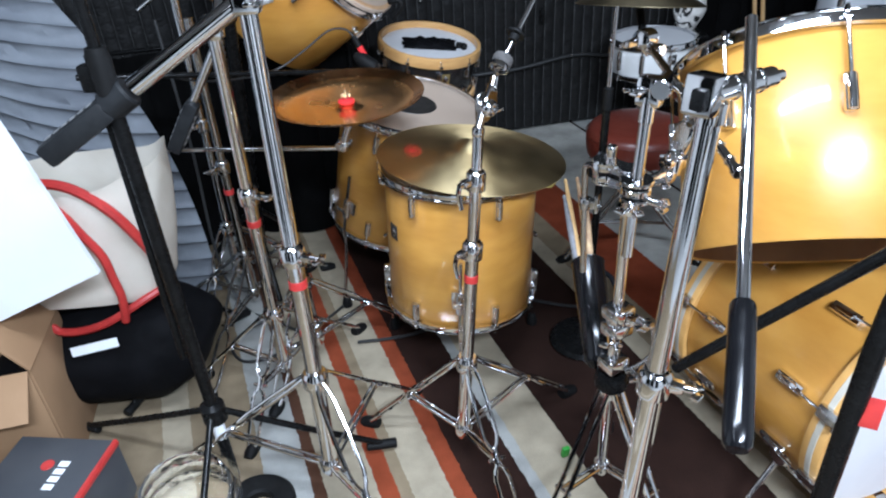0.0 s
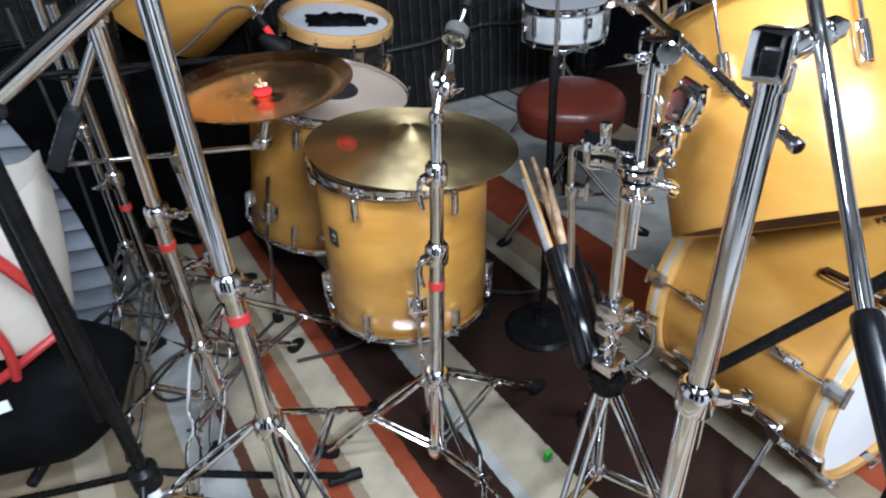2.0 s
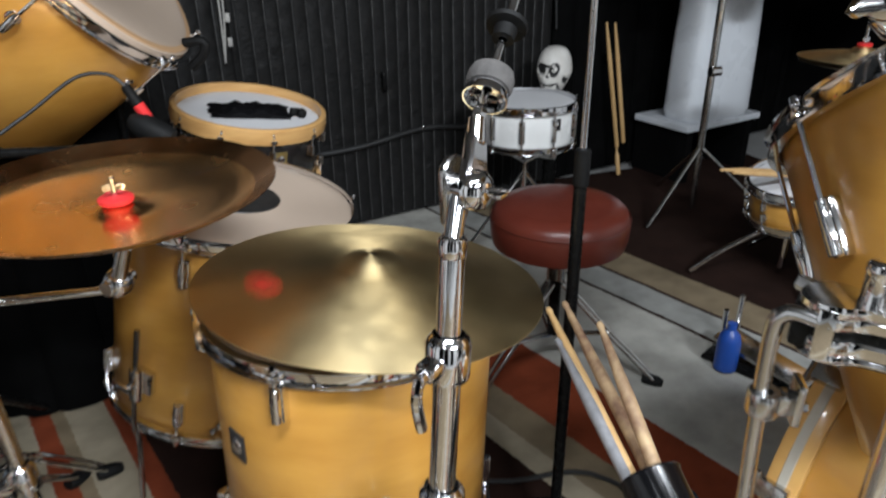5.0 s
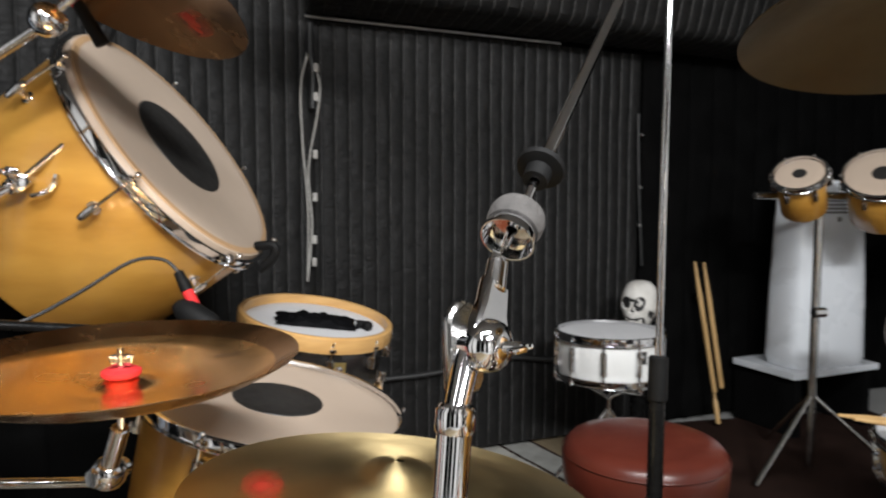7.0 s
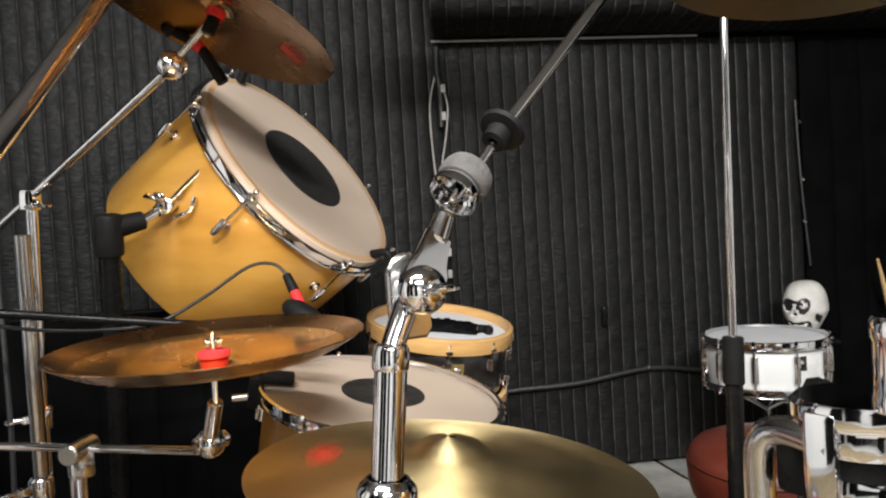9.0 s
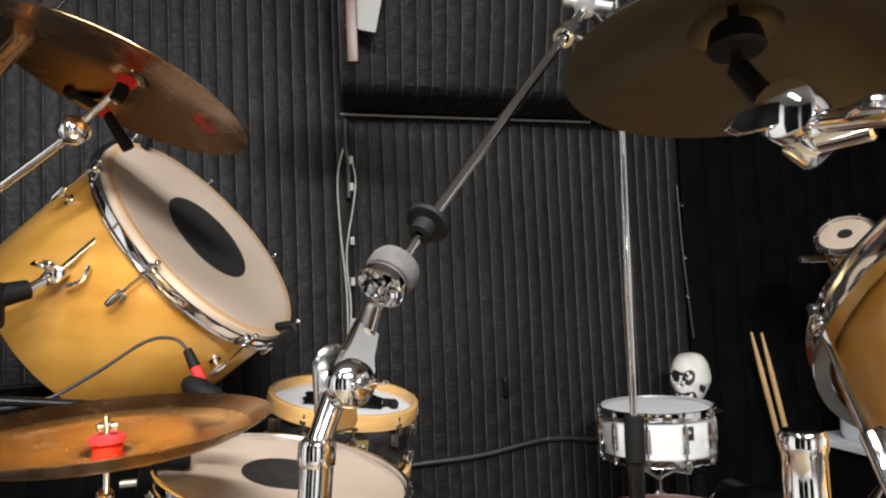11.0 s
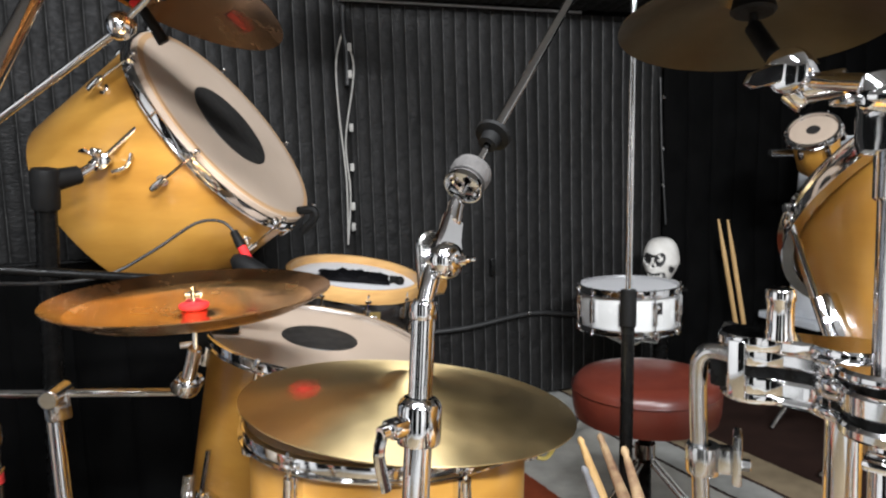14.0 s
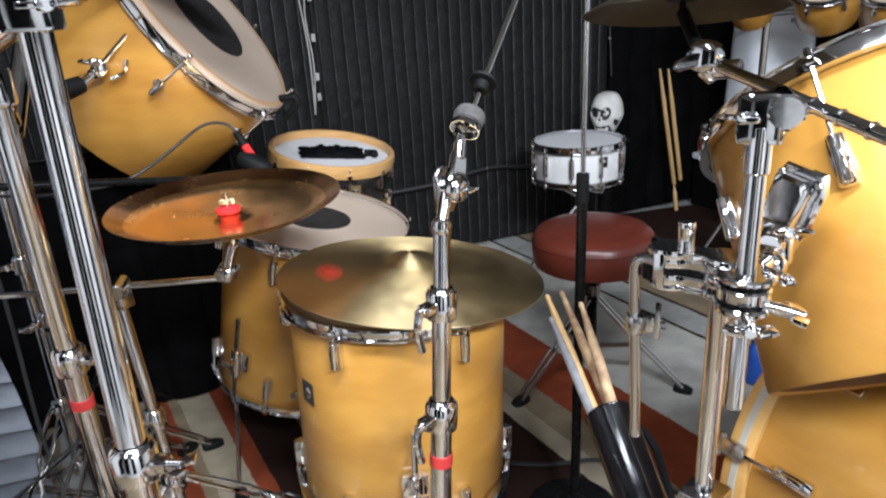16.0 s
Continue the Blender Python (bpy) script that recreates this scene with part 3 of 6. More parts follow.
# ---- cymbals ----
def cymbal(name, m, r, mat, label, bow=0.05, bell=0.05, bell_h=0.022, flange=0.0, ink=None, ink_turn=0, felt=RED, ink_wide=0.30, under=False):
    """m: the pose of the rim's plane, z up through the bell."""
    t = thing(name, m.translation, label, "cymbal")
    prof = [(0.006, bow + bell_h), (bell * 0.4, bow + bell_h * 0.93), (bell * 0.75, bow + bell_h * 0.6), (bell, bow)]
    for i in range(1, 13):
        k = i / 12
        x = bell + (r - bell) * k
        z = bow * (1 - k ** 1.6)
        if flange:
            e = max(0.0, (x - 0.74 * r) / (0.26 * r))
            z = bow * (1 - k ** 1.2) * 0.6 - flange * (1 - k) * 1.2 + flange * 0.9 * e ** 1.4 - flange * 0.7
        prof.append((x, z))
    if flange:
        z0 = prof[4][1]
        prof[:4] = [(0.006, z0 + bell_h), (bell * 0.4, z0 + bell_h * 0.93), (bell * 0.75, z0 + bell_h * 0.6), (bell, z0 + 0.002)]
    g = Geo()
    g.lathe(prof + [(x, z - 0.0014) for x, z in prof[::-1]], m, 96)
    # Darker bronze on the flange: its dark rim and dark reflection, put into colour.
    if flange:
        ctr = [sum((Vector(g.v[q]) for q in f), Vector()) / len(f) for f in g.f]
        inv = m.inverted()
        g.mi = [1 if (inv @ q).xy.length > 0.83 * r else 0 for q in ctr]
    body = part("bow", g, [mat, BRASS_DARK] if flange else mat, t)
    top = prof[0][1]
    if felt:
        g = Geo()
        g.lathe([(0, 0), (0.0205, 0), (0.0225, 0.0025), (0.0225, 0.007), (0.0185, 0.0095), (0, 0.0095)], m @ Matrix.Translation((0, 0, top)), 24)
        part("felt_washer", g, felt, t, "red felt washer")
        g = Geo()
        w = m @ Matrix.Translation((0, 0, top + 0.0095))
        g.rod(w @ Vector((0, 0, 0)), w @ Vector((0, 0, 0.018)), 0.0042, seg=10)
        for s in (-1, 1):
            g.box(0.010, 0.004, 0.014, w @ Matrix.Translation((s * 0.008, 0, 0.010)) @ pose(0, 0, 0, 0, s * 18, 0), 0.002)
        part("wing_nut", g, CHROME, t)
    if ink:
        g = Geo()
        vs, fs, nr = [], [], 10
        for i in range(nr + 1):
            aa = radians(ink_turn) + ink_wide * (2 * i / nr - 1)
            for k in range(5):
                rr = (0.54 + 0.06 * k) * r
                zz = np.interp(rr, [q[0] for q in prof], [q[1] for q in prof]) + (-0.0026 if under else 0.0012)
                vs.append((rr * math.cos(aa), rr * math.sin(aa), zz))
        for i in range(nr):
            for k in range(4):
                q = i * 5 + k
                fs.append((q, q + 1, q + 6, q + 5))
        g.add(vs, fs, m)
        part("printed_mark", g, ink, body)
    return t


cymbal("ride_cymbal", lean(0.0922, 1.657, 0.677, 16.3, 6.77), 0.2532, BRASS, "large bronze ride cymbal lying on the floor tom", bow=0.0278, bell=0.05, bell_h=0.0173, ink=RED_INK, ink_turn=187, ink_wide=0.40, felt=None)
CH = lean(-0.229, 1.711, 0.848, -94, 1.5)
cymbal("china_cymbal", CH, 0.207, CHINA, "dark bronze china cymbal with upturned edge and red felt", bow=0.022, bell=0.032, bell_h=0.010, flange=0.024, ink=DARK_INK, ink_turn=38, ink_wide=0.30)
DC = lean(0.375, 1.222, 1.14, 64, 10.5)
cymbal("splash_cymbal", DC, 0.113, BRASS_DULL, "small dull bronze splash cymbal on a tilter arm", bow=0.03, bell=0.03, bell_h=0.016)
SP = lean(-0.31, 1.985, 1.375, 27, 24)
cymbal("crash_cymbal", SP, 0.225, BRASS_DARK, "bronze crash cymbal seen from below on its boom", bow=0.03, bell=0.035, bell_h=0.018, ink=RED_INK, ink_turn=30, ink_wide=0.45, under=True)


# ---- stands ----
def wing(g, m, size=0.02):
    """A wing bolt along z of m."""
    g.rod(m @ Vector((0, 0, 0)), m @ Vector((0, 0, size * 1.1)), size * 0.32, seg=10)
    for k in (-1, 1):
        g.box(size * 0.9, size * 0.28, size * 0.7, m @ Matrix.Translation((k * size * 0.6, 0, size * 1.1)) @ pose(0, 0, 0, 0, k * 22, 0), size * 0.12)


def collar(t, p, axis, r, side=(0, -1, 0), lever=True, mat=CHROME):
    """A height clamp round a tube with its wing bolt or hanging lever."""
    m = along(p, axis)
    g = Geo()
    g.lathe([(r, -0.022), (r + 0.007, -0.022), (r + 0.008, -0.018), (r + 0.008, 0.014), (r + 0.006, 0.018), (r + 0.002, 0.022), (r, 0.022)], m, 20)
    sd = Vector(side).normalized()
    g.box(0.02, 0.016, 0.026, along(Vector(p) + sd * (r + 0.012), sd), 0.004)
    c = part("collar", g, mat, t)
    g = Geo()
    q = Vector(p) + sd * (r + 0.022)
    if lever:
        g.rod(q, q + sd * 0.012, 0.007, seg=10)
        g.pipe([q + sd * 0.008, q + sd * 0.014 - Vector((0, 0, 0.02)), q + sd * 0.008 - Vector((0, 0, 0.055))], 0.0055, 8)
    else:
        wing(g, along(q, sd))
    part("clamp_lever" if lever else "wing_bolt", g, mat, c)


def wire_leg(t, hub, foot, low, mat=CHROME, gap=0.017, plain=False):
    """A double-braced leg: two rods that pinch together half-way, a brace and a rubber foot."""
    hub, foot, low = Vector(hub), Vector(foot), Vector(low)
    d = (foot - hub)
    side = d.cross(Vector((0, 0, 1))).normalized()
    g = Geo()
    if plain:
        for k in (-1, 1):
            g.pipe([hub + side * k * 0.011, hub + d * 0.5 + side * k * 0.011, foot + side * k * 0.009 + Vector((0, 0, 0.012))], 0.006, 8, 1)
    else:
        for k in (-1, 1):
            g.pipe([hub + d * f + side * k * gap * w + Vector((0, 0, 0.010 * f)) for f, w in ((0, 0.4), (0.08, 0.9), (0.38, 1.0), (0.45, 0.25), (0.54, 0.25), (0.61, 1.0), (0.9, 0.9), (0.98, 0.4))], 0.0048, 8, 2)
    lg = part("leg", g, mat, t)
    mid = hub + d * 0.5
    g = Geo()
    for k in (-1, 1):
        g.rod(low + side * k * 0.008, mid + side * k * 0.006, 0.0042, seg=8)
    g.rod(mid - side * 0.02, mid + side * 0.02, 0.0045, seg=8)
    part("brace", g, mat, lg)
    g = Geo()
    dn = Vector((d.x, d.y, 0)).normalized()
    g.lathe([(0, 0), (0.014, 0), (0.018, 0.01), (0.018, 0.04), (0.013, 0.055), (0, 0.056)], along(foot - dn * 0.03 + Vector((0, 0, 0.012)), dn * 0.9 + Vector((0, 0, -0.2))), 14)
    part("rubber_foot", g, RUBBER, lg)


def stand(name, p0, p1, r, label, category, hub=0.31, low=0.07, feet=(), cuts=(), tapes=(), side=(-0.8, -0.6, 0), lever=True, mat=CHROME, plain=False, group=""):
    """A telescopic stand along the line p0 to p1; cuts: heights of its clamps."""
    p0, p1 = Vector(p0), Vector(p1)
    ax = (p1 - p0).normalized()

    def at(z):
        return p0 + (p1 - p0) * ((z - p0.z) / (p1.z - p0.z))

    t = thing(name, (p0.x, p0.y, 0.0), label, category, group)
    zs = [low - 0.02, *cuts, p1.z]
    for i, (z0, z1) in enumerate(zip(zs, zs[1:])):
        g = Geo()
        rr = r - 0.0019 * i
        g.rod(at(z0), at(z1), rr, seg=20)
        part("tube", g, mat, t)
        if i:
            collar(t, at(z0), ax, r - 0.0019 * (i - 1), side, lever)
    for z in tapes:
        g = Geo()
        g.lathe([(r, -0.009), (r + 0.0012, -0.009), (r + 0.0012, 0.009), (r, 0.009)], along(at(z), ax), 20)
        part("tape_band", g, RED_TAPE, t, "red tape band")
    if feet:
        g = Geo()
        g.lathe([(r, -0.02), (r + 0.009, -0.02), (r + 0.011, -0.014), (r + 0.011, 0.012), (r + 0.006, 0.02), (r, 0.02)], along(at(hub), ax), 20)
        part("hub", g, mat, t)
        g = Geo()
        g.lathe([(0, -0.03), (r * 0.7, -0.03), (r + 0.006, -0.012), (r + 0.006, 0.012), (r, 0.02)], along(at(low), ax), 18)
        part("lower_hub", g, mat, t)
        for f in feet:
            v = (Vector(f) - at(hub))
            v.z = 0
            wire_leg(t, at(hub) + v.normalized() * (r + 0.008), f, at(low), mat, plain=plain)
    return t, at


# straight stand before the floor tom
t, at = stand("cymbal_stand", (0.014, 1.221, 0), (0.0885, 1.2865, 0.905), 0.0155, "chrome boom cymbal stand before the floor tom, red tape", "cymbal stand", hub=0.315, low=0.105,
              feet=((-0.24, 1.37, 0.0), (0.34, 1.44, 0.0), (0.14, 0.93, 0.0)), cuts=(0.625, 0.79), tapes=(0.553,))
tc = Vector((0.110, 1.296, 0.940))
ax = Vector((0.55, -0.83, 0.05)).normalized()
rd = Vector((0.494, 0.587, 0.642)).normalized()
r0 = Vector((0.175, 1.379, 1.06))
hexp = Vector((0.128, 1.331, 0.993))
up = (hexp - tc).normalized()
wide = up.cross(ax).normalized()
face = Matrix.Translation(tc) @ Matrix((wide, up, ax)).transposed().to_4x4()
plumb = Matrix((Vector((0, 0, 1)).cross(ax).normalized(), ax.cross(Vector((0, 0, 1)).cross(ax).normalized()), ax)).transposed().to_4x4()
g = Geo()
arc = [(0.0165 * math.cos(radians(q)), 0.012 + 0.0165 * math.sin(radians(q))) for q in range(0, 181, 20)]
g.prism([(0.012, -0.036), (0.0165, -0.030), *arc, (-0.0165, -0.030), (-0.012, -0.036)], 0.008, Matrix.Translation(tc - ax * 0.021) @ plumb)
part("tilter_plate", g, CHROME_WORN, t)
g = Geo()
g.rod(tc - ax * 0.026, tc - ax * 0.004, 0.0125, seg=28)
g.lathe([(0, 0), (0.0124, 0), (0.0132, 0.002), (0.0132, 0.014), (0.0125, 0.016), (0, 0.0165)], along((0.0867, 1.285, 0.886), (0.0745, 0.0655, 0.905)), 24)
g.rod((0.088, 1.286, 0.900), tc - ax * 0.014, 0.0085, 0.0095, seg=18)
part("tilter_knuckle", g, CHROME, t)
g = Geo()
g.lathe([(0, 0.0135), (0.006, 0.0132), (0.0125, 0.0105), (0.0165, 0.006), (0.018, 0.0), (0.018, -0.004), (0, -0.004)], Matrix.Translation(tc + ax * 0.004) @ plumb, 40)
dome = part("clamp_dome", g, CHROME, t)
g = Geo()
wing(g, along(tc + ax * 0.013, ax + Vector((0.30, 0.16, 0.03))), 0.0135)
part("wing_bolt", g, CHROME, dome)
ln = (hexp - tc).length
g = Geo()
arc = [(0.0175 * math.cos(radians(q)), 0.0175 * math.sin(radians(q))) for q in range(180, 361, 20)]
g.prism([*arc, (0.0170, ln * 0.30), (0.0125, ln * 0.44), (0.0095, ln * 0.74), (-0.0095, ln * 0.74), (-0.012, ln * 0.44), (-0.0165, ln * 0.22)], 0.012, face, 0.0025)
g.rod(face @ Vector((0, ln * 0.62, 0)), face @ Vector((0, ln * 0.99, 0)), 0.0088, 0.0080, seg=20)
arm = part("tilter_arm", g, CHROME, t)
g = Geo()
g.rod(hexp - up * 0.003, hexp + (r0 - hexp).normalized() * 0.009, 0.0070, seg=6)
part("hex_nut", g, CHROME, arm)
g = Geo()
g.rod(hexp, r0 + rd * 0.01, 0.0038, seg=12)
part("threaded_rod", g, CHROME, arm)
cu = r0 - rd * 0.069
g = Geo()
g.lathe([(0.0045, 0.0), (0.0165, 0.0), (0.0192, -0.003), (0.0202, -0.013), (0.0192, -0.013), (0.0180, -0.004), (0.0155, -0.0018), (0.0045, -0.0018)], along(cu, rd), 32)
part("cup_washer", g, CHROME, t)
g = Geo()
g.lathe([(0.004, -0.001), (0.0195, -0.001), (0.0212, 0.003), (0.0213, 0.011), (0.0195, 0.0165), (0.015, 0.0195), (0.004, 0.0203)], along(cu, rd), 32)
part("felt_washer", g, FELT_GREY, t, "grey felt washer")
g = Geo()
g.lathe([(0.004, -0.014), (0.010, -0.014), (0.011, -0.002), (0.019, 0.0), (0.020, 0.004), (0.012, 0.008), (0.006, 0.014), (0.004, 0.014)], along(r0, rd), 24)
part("plastic_sleeve", g, RUBBER, t, "black plastic cymbal sleeve")
g = Geo()
g.rod(r0 + rd * 0.012, r0 + rd * 0.52, 0.0052, 0.0064)
arm = part("boom_arm", g, CHROME, t)
g = Geo()
g.lathe([(0.008, -0.012), (0.013, -0.012), (0.013, 0.012), (0.008, 0.012)], along(r0 + rd * 0.40, rd), 16)
wing(g, along(r0 + rd * 0.40 + Vector((0.006, -0.008, -0.006)), (0.5, -0.5, -0.4)), 0.012)
part("clamp", g, CHROME, arm)
g = Geo()
g.box(0.024, 0.024, 0.05, along(r0 + rd * 0.50, rd), 0.005)
g.rod(r0 + rd * 0.50 + Vector((-0.03, 0.01, 0.01)), r0 + rd * 0.50 + Vector((0.03, -0.01, -0.01)), 0.008)
part("joint", g, STEEL_GREY, arm)
g = Geo()
g.pipe([r0 + rd * 0.49, r0 + rd * 0.47 + Vector((0.03, 0.0, -0.02)), r0 + rd * 0.46 + Vector((0.035, 0.0, -0.05))], 0.006)
g.rod(r0 + rd * 0.47 + Vector((0.03, 0, -0.01)), r0 + rd * 0.47 + Vector((0.085, 0.0, 0.02)), 0.005)
part("hanging_clip", g, BLACK_METAL, arm)
g = Geo()
g.rod(r0 + rd * 0.52, r0 + rd * 0.95, 0.0105)
part("outer_tube", g, CHROME, arm)

# leaning chrome stands
t, at = stand("boom_stand", (-0.297, 1.073, 0), (-0.322, 1.292, 1.58), 0.0185, "tall chrome double-braced boom stand with red tape band", "cymbal stand", hub=0.40, low=0.16,
              feet=((-0.10, 0.78, 0.0), (-0.78, 1.22, 0.0), (-0.11, 1.48, 0.0)), cuts=(0.70,), tapes=(0.635,), side=(0.9, -0.4, 0), lever=False, group="chrome stands")
TALL = t
g = Geo()
b0, b1, b2 = Vector((-0.322, 1.24, 1.187)), Vector((-0.547, 1.20, 1.053)), Vector((-0.699, 1.18, 0.945))
bd = (b1 - b0).normalized()
g.rod(b1 + (b0 - b1) * 0.02, b0 - bd * 0.35, 0.0175, seg=20)
bm_ = part("boom_tube", g, CHROME, t)
g = Geo()
g.rod(b1, b1 + bd * 0.055, 0.030, 0.030, seg=20)
g.box(0.060, 0.044, 0.155, along(b1 + bd * 0.125, bd), 0.010)
gr = part("counterweight", g, GRIP, bm_, "dark rubber counterweight with worn raised lettering")
for k in range(6):
    for sd in (1, -1):
        g = Geo()
        g.box(0.012, 0.003, 0.013, along(b1 + bd * (0.075 + 0.02 * k), bd) @ Matrix.Translation((0, sd * 0.0225, 0)), 0.001)
        part("raised_letter", g, STEEL_GREY, gr)
g = Geo()
g.box(0.05, 0.05, 0.05, along(at(1.19), (0, 0, 1)), 0.008)
wing(g, along(at(1.19) + Vector((0.02, -0.025, 0)), (0.4, -0.9, 0)), 0.024)
part("boom_clamp", g, CHROME, t)

t, at = stand("boom_stand", (-0.50, 1.545, 0), (-0.448, 1.44, 1.12), 0.0165, "chrome boom stand behind, with red tape marks", "cymbal stand", hub=0.30, low=0.10,
              feet=((-0.56, 1.29, 0.0), (-0.78, 1.62, 0.0), (-0.30, 1.80, 0.0)), cuts=(0.69,), tapes=(0.61,), side=(0.9, -0.3, 0), lever=False, group="chrome stands")
g = Geo()
g.box(0.04, 0.04, 0.05, along(at(1.10), (0, 0, 1)), 0.008)
part("boom_clamp", g, CHROME, t)
g = Geo()
g.rod((-0.49, 1.56, 1.02), (-0.437, 2.13, 1.66), 0.015, seg=18)
g.rod((-0.448, 1.44, 1.10), (-0.49, 1.58, 1.035), 0.012, seg=16)
part("boom_tube", g, CHROME, t)
g = Geo()
g.rod((-0.446, 1.47, 1.075), (-0.55, 1.5, 0.925), 0.0095, seg=14)
bt = part("boom_tube", g, CHROME, t)
g = Geo()
gd = Vector((-0.10, 0, -0.154)).normalized()
g.box(0.040, 0.032, 0.135, along(Vector((-0.542, 1.5, 0.935)) + gd * 0.08, gd), 0.008)
gr = part("counterweight", g, GRIP, bt, "dark rubber counterweight with worn raised lettering")
for k in range(5):
    for sd in (1, -1):
        g = Geo()
        g.box(0.016, 0.003, 0.010, along(Vector((-0.542, 1.5, 0.935)) + gd * (0.045 + 0.018 * k), gd) @ Matrix.Translation((0, sd * 0.0165, 0)), 0.001)
        part("raised_letter", g, STEEL_GREY, gr)

t, at = stand("boom_stand", (-0.69, 1.985, 0), (-0.67, 1.95, 1.02), 0.0145, "slim worn chrome stand in front of the grey blanket", "cymbal stand", hub=0.22, low=0.06,
              feet=((-0.73, 1.50, 0.0), (-0.98, 2.02, 0.0), (-0.52, 2.20, 0.0)), cuts=(0.56,), tapes=(0.47,), side=(-0.6, -0.8, 0), lever=False, mat=CHROME_WORN, group="chrome stands")

# arm of the china cymbal
t, at = stand("china_stand", (-0.405, 1.655, 0), (-0.462, 1.748, 0.66), 0.0135, "chrome cymbal stand with an arm carrying the china", "cymbal stand", hub=0.28, low=0.09,
              feet=((-0.10, 1.82, 0.0), (-0.52, 1.44, 0.0), (-0.60, 1.88, 0.0)), cuts=(0.42,), lever=False, group="chrome stands")
g = Geo()
g.box(0.034, 0.03, 0.045, along((-0.455, 1.745, 0.675), (-0.1, 0.1, 1)), 0.008)
g.rod((-0.455, 1.715, 0.695), (-0.455, 1.775, 0.695), 0.015)
part("arm_clamp", g, CHROME_WORN, t)
g = Geo()
g.rod((-0.82, 1.747, 0.718), (-0.27, 1.752, 0.684), 0.0062, seg=12)
part("arm", g, CHROME, t)
g = Geo()
g.ball(0.022, Matrix.Translation((-0.255, 1.738, 0.700)), 20)
g.rod((-0.27, 1.72, 0.70), (-0.24, 1.76, 0.70), 0.012)
g.rod((-0.255, 1.735, 0.70), (-0.232, 1.713, 0.765), 0.011)
g.rod((-0.232, 1.713, 0.76), (-0.229, 1.711, 0.862), 0.004, seg=10)
part("tilter", g, CHROME, t)

# crash cymbal's stand
t, at = stand("boom_stand", (-0.765, 2.085, 0), (-0.738, 2.075, 1.085), 0.013, "chrome boom stand carrying the crash cymbal", "cymbal stand", hub=0.28, low=0.09,
              feet=((-0.80, 2.25, 0.0), (-0.85, 1.9, 0.0), (-0.45, 2.2, 0.0)), cuts=(0.66,), lever=False, group="chrome stands")
g = Geo()
g.rod((-0.86, 2.10, 1.02), (-0.405, 1.99, 1.293), 0.0075, seg=14)
for k in range(6):
    q = Vector((-0.86, 2.10, 1.02)).lerp(Vector((-0.405, 1.99, 1.293)), 0.25 + 0.12 * k)
    g.lathe([(0.0074, -0.002), (0.0084, -0.0015), (0.0084, 0.0015), (0.0074, 0.002)], along(q, (0.455, -0.11, 0.273)), 14)
part("arm", g, CHROME, t)
g = Geo()
g.box(0.03, 0.03, 0.04, along((-0.738, 2.073, 1.09), (0.05, 0, 1)), 0.007)
wing(g, along((-0.718, 2.058, 1.085), (0.8, -0.6, -0.4)), 0.02)
part("arm_clamp", g, CHROME, t)
g = Geo()
g.ball(0.026, Matrix.Translation((-0.392, 1.985, 1.305)), 20)
g.rod((-0.41, 1.97, 1.305), (-0.37, 2.0, 1.305), 0.012)
g.rod((-0.392, 1.985, 1.305), SP @ Vector((-0.005, 0, 0.0)), 0.006)
g.rod(SP @ Vector((0, 0, -0.03)), SP @ Vector((0, 0, 0.075)), 0.004, seg=10)
part("tilter", g, CHROME, t)
g = Geo()
g.lathe([(0, -0.004), (0.016, -0.004), (0.017, 0.010), (0.012, 0.014), (0, 0.014)], SP @ Matrix.Translation((0, 0, 0.012)), 20)
part("lower_felt", g, RED, t, "red felt under the cymbal")
g = Geo()
g.rod(SP @ Vector((0, 0, -0.024)), SP @ Vector((0, 0, 0.008)), 0.012)
part("seat", g, RUBBER, t)

# overhead cymbal
OC = lean(0.145, 2.22, 1.765, -90, 12)
cymbal("crash_cymbal", OC, 0.20, BRASS_DARK, "bronze crash cymbal hung high over the drums", bow=0.03, bell=0.035, bell_h=0.018)
g = Geo()
g.rod((-0.322, 1.292, 1.575), (0.12, 2.16, 1.90), 0.008)
g.rod((0.12, 2.16, 1.90), OC @ Vector((0, 0, 0.04)), 0.005)
part("overhead_arm", g, CHROME, TALL)


# ---- right-hand hardware ----
t, at = stand("boom_stand", (0.251, 0.693, 0), (0.336, 0.768, 1.125), 0.0176, "thick chrome stand with a square clamp on top", "cymbal stand", hub=0.34, low=0.12,
              feet=((0.48, 0.50, 0.0), (0.30, 0.98, 0.0), (-0.02, 0.58, 0.0)), cuts=(0.70,), side=(0.9, -0.45, 0.0), lever=False, group="chrome stands")
g = Geo()
g.box(0.040, 0.036, 0.05, along((0.322, 0.762, 1.135), (0.08, 0.07, 1)), 0.006)
g.rod((0.336, 0.768, 1.095), (0.337, 0.769, 1.125), 0.0185, seg=20)
g.rod((0.33, 0.757, 1.138), (0.42, 0.80, 1.138), 0.0135, seg=18)
for k in range(3):
    q = Vector((0.33, 0.757, 1.138)).lerp(Vector((0.42, 0.80, 1.138)), 0.35 + 0.2 * k)
    g.lathe([(0.013, -0.004), (0.0155, -0.003), (0.0155, 0.003), (0.013, 0.004)], along(q, (0.09, 0.043, 0.0)), 18)
tc_ = part("top_clamp", g, CHROME, t)
g = Geo()
g.box(0.018, 0.014, 0.026, along((0.309, 0.744, 1.135), (0.08, 0.07, 1)), 0.004)
part("clamp_jaw", g, BLACK_METAL, tc_)
g = Geo()
g.rod((0.40, 0.79, 1.138), (0.435, 0.806, 1.138), 0.009, 0.007, seg=8)
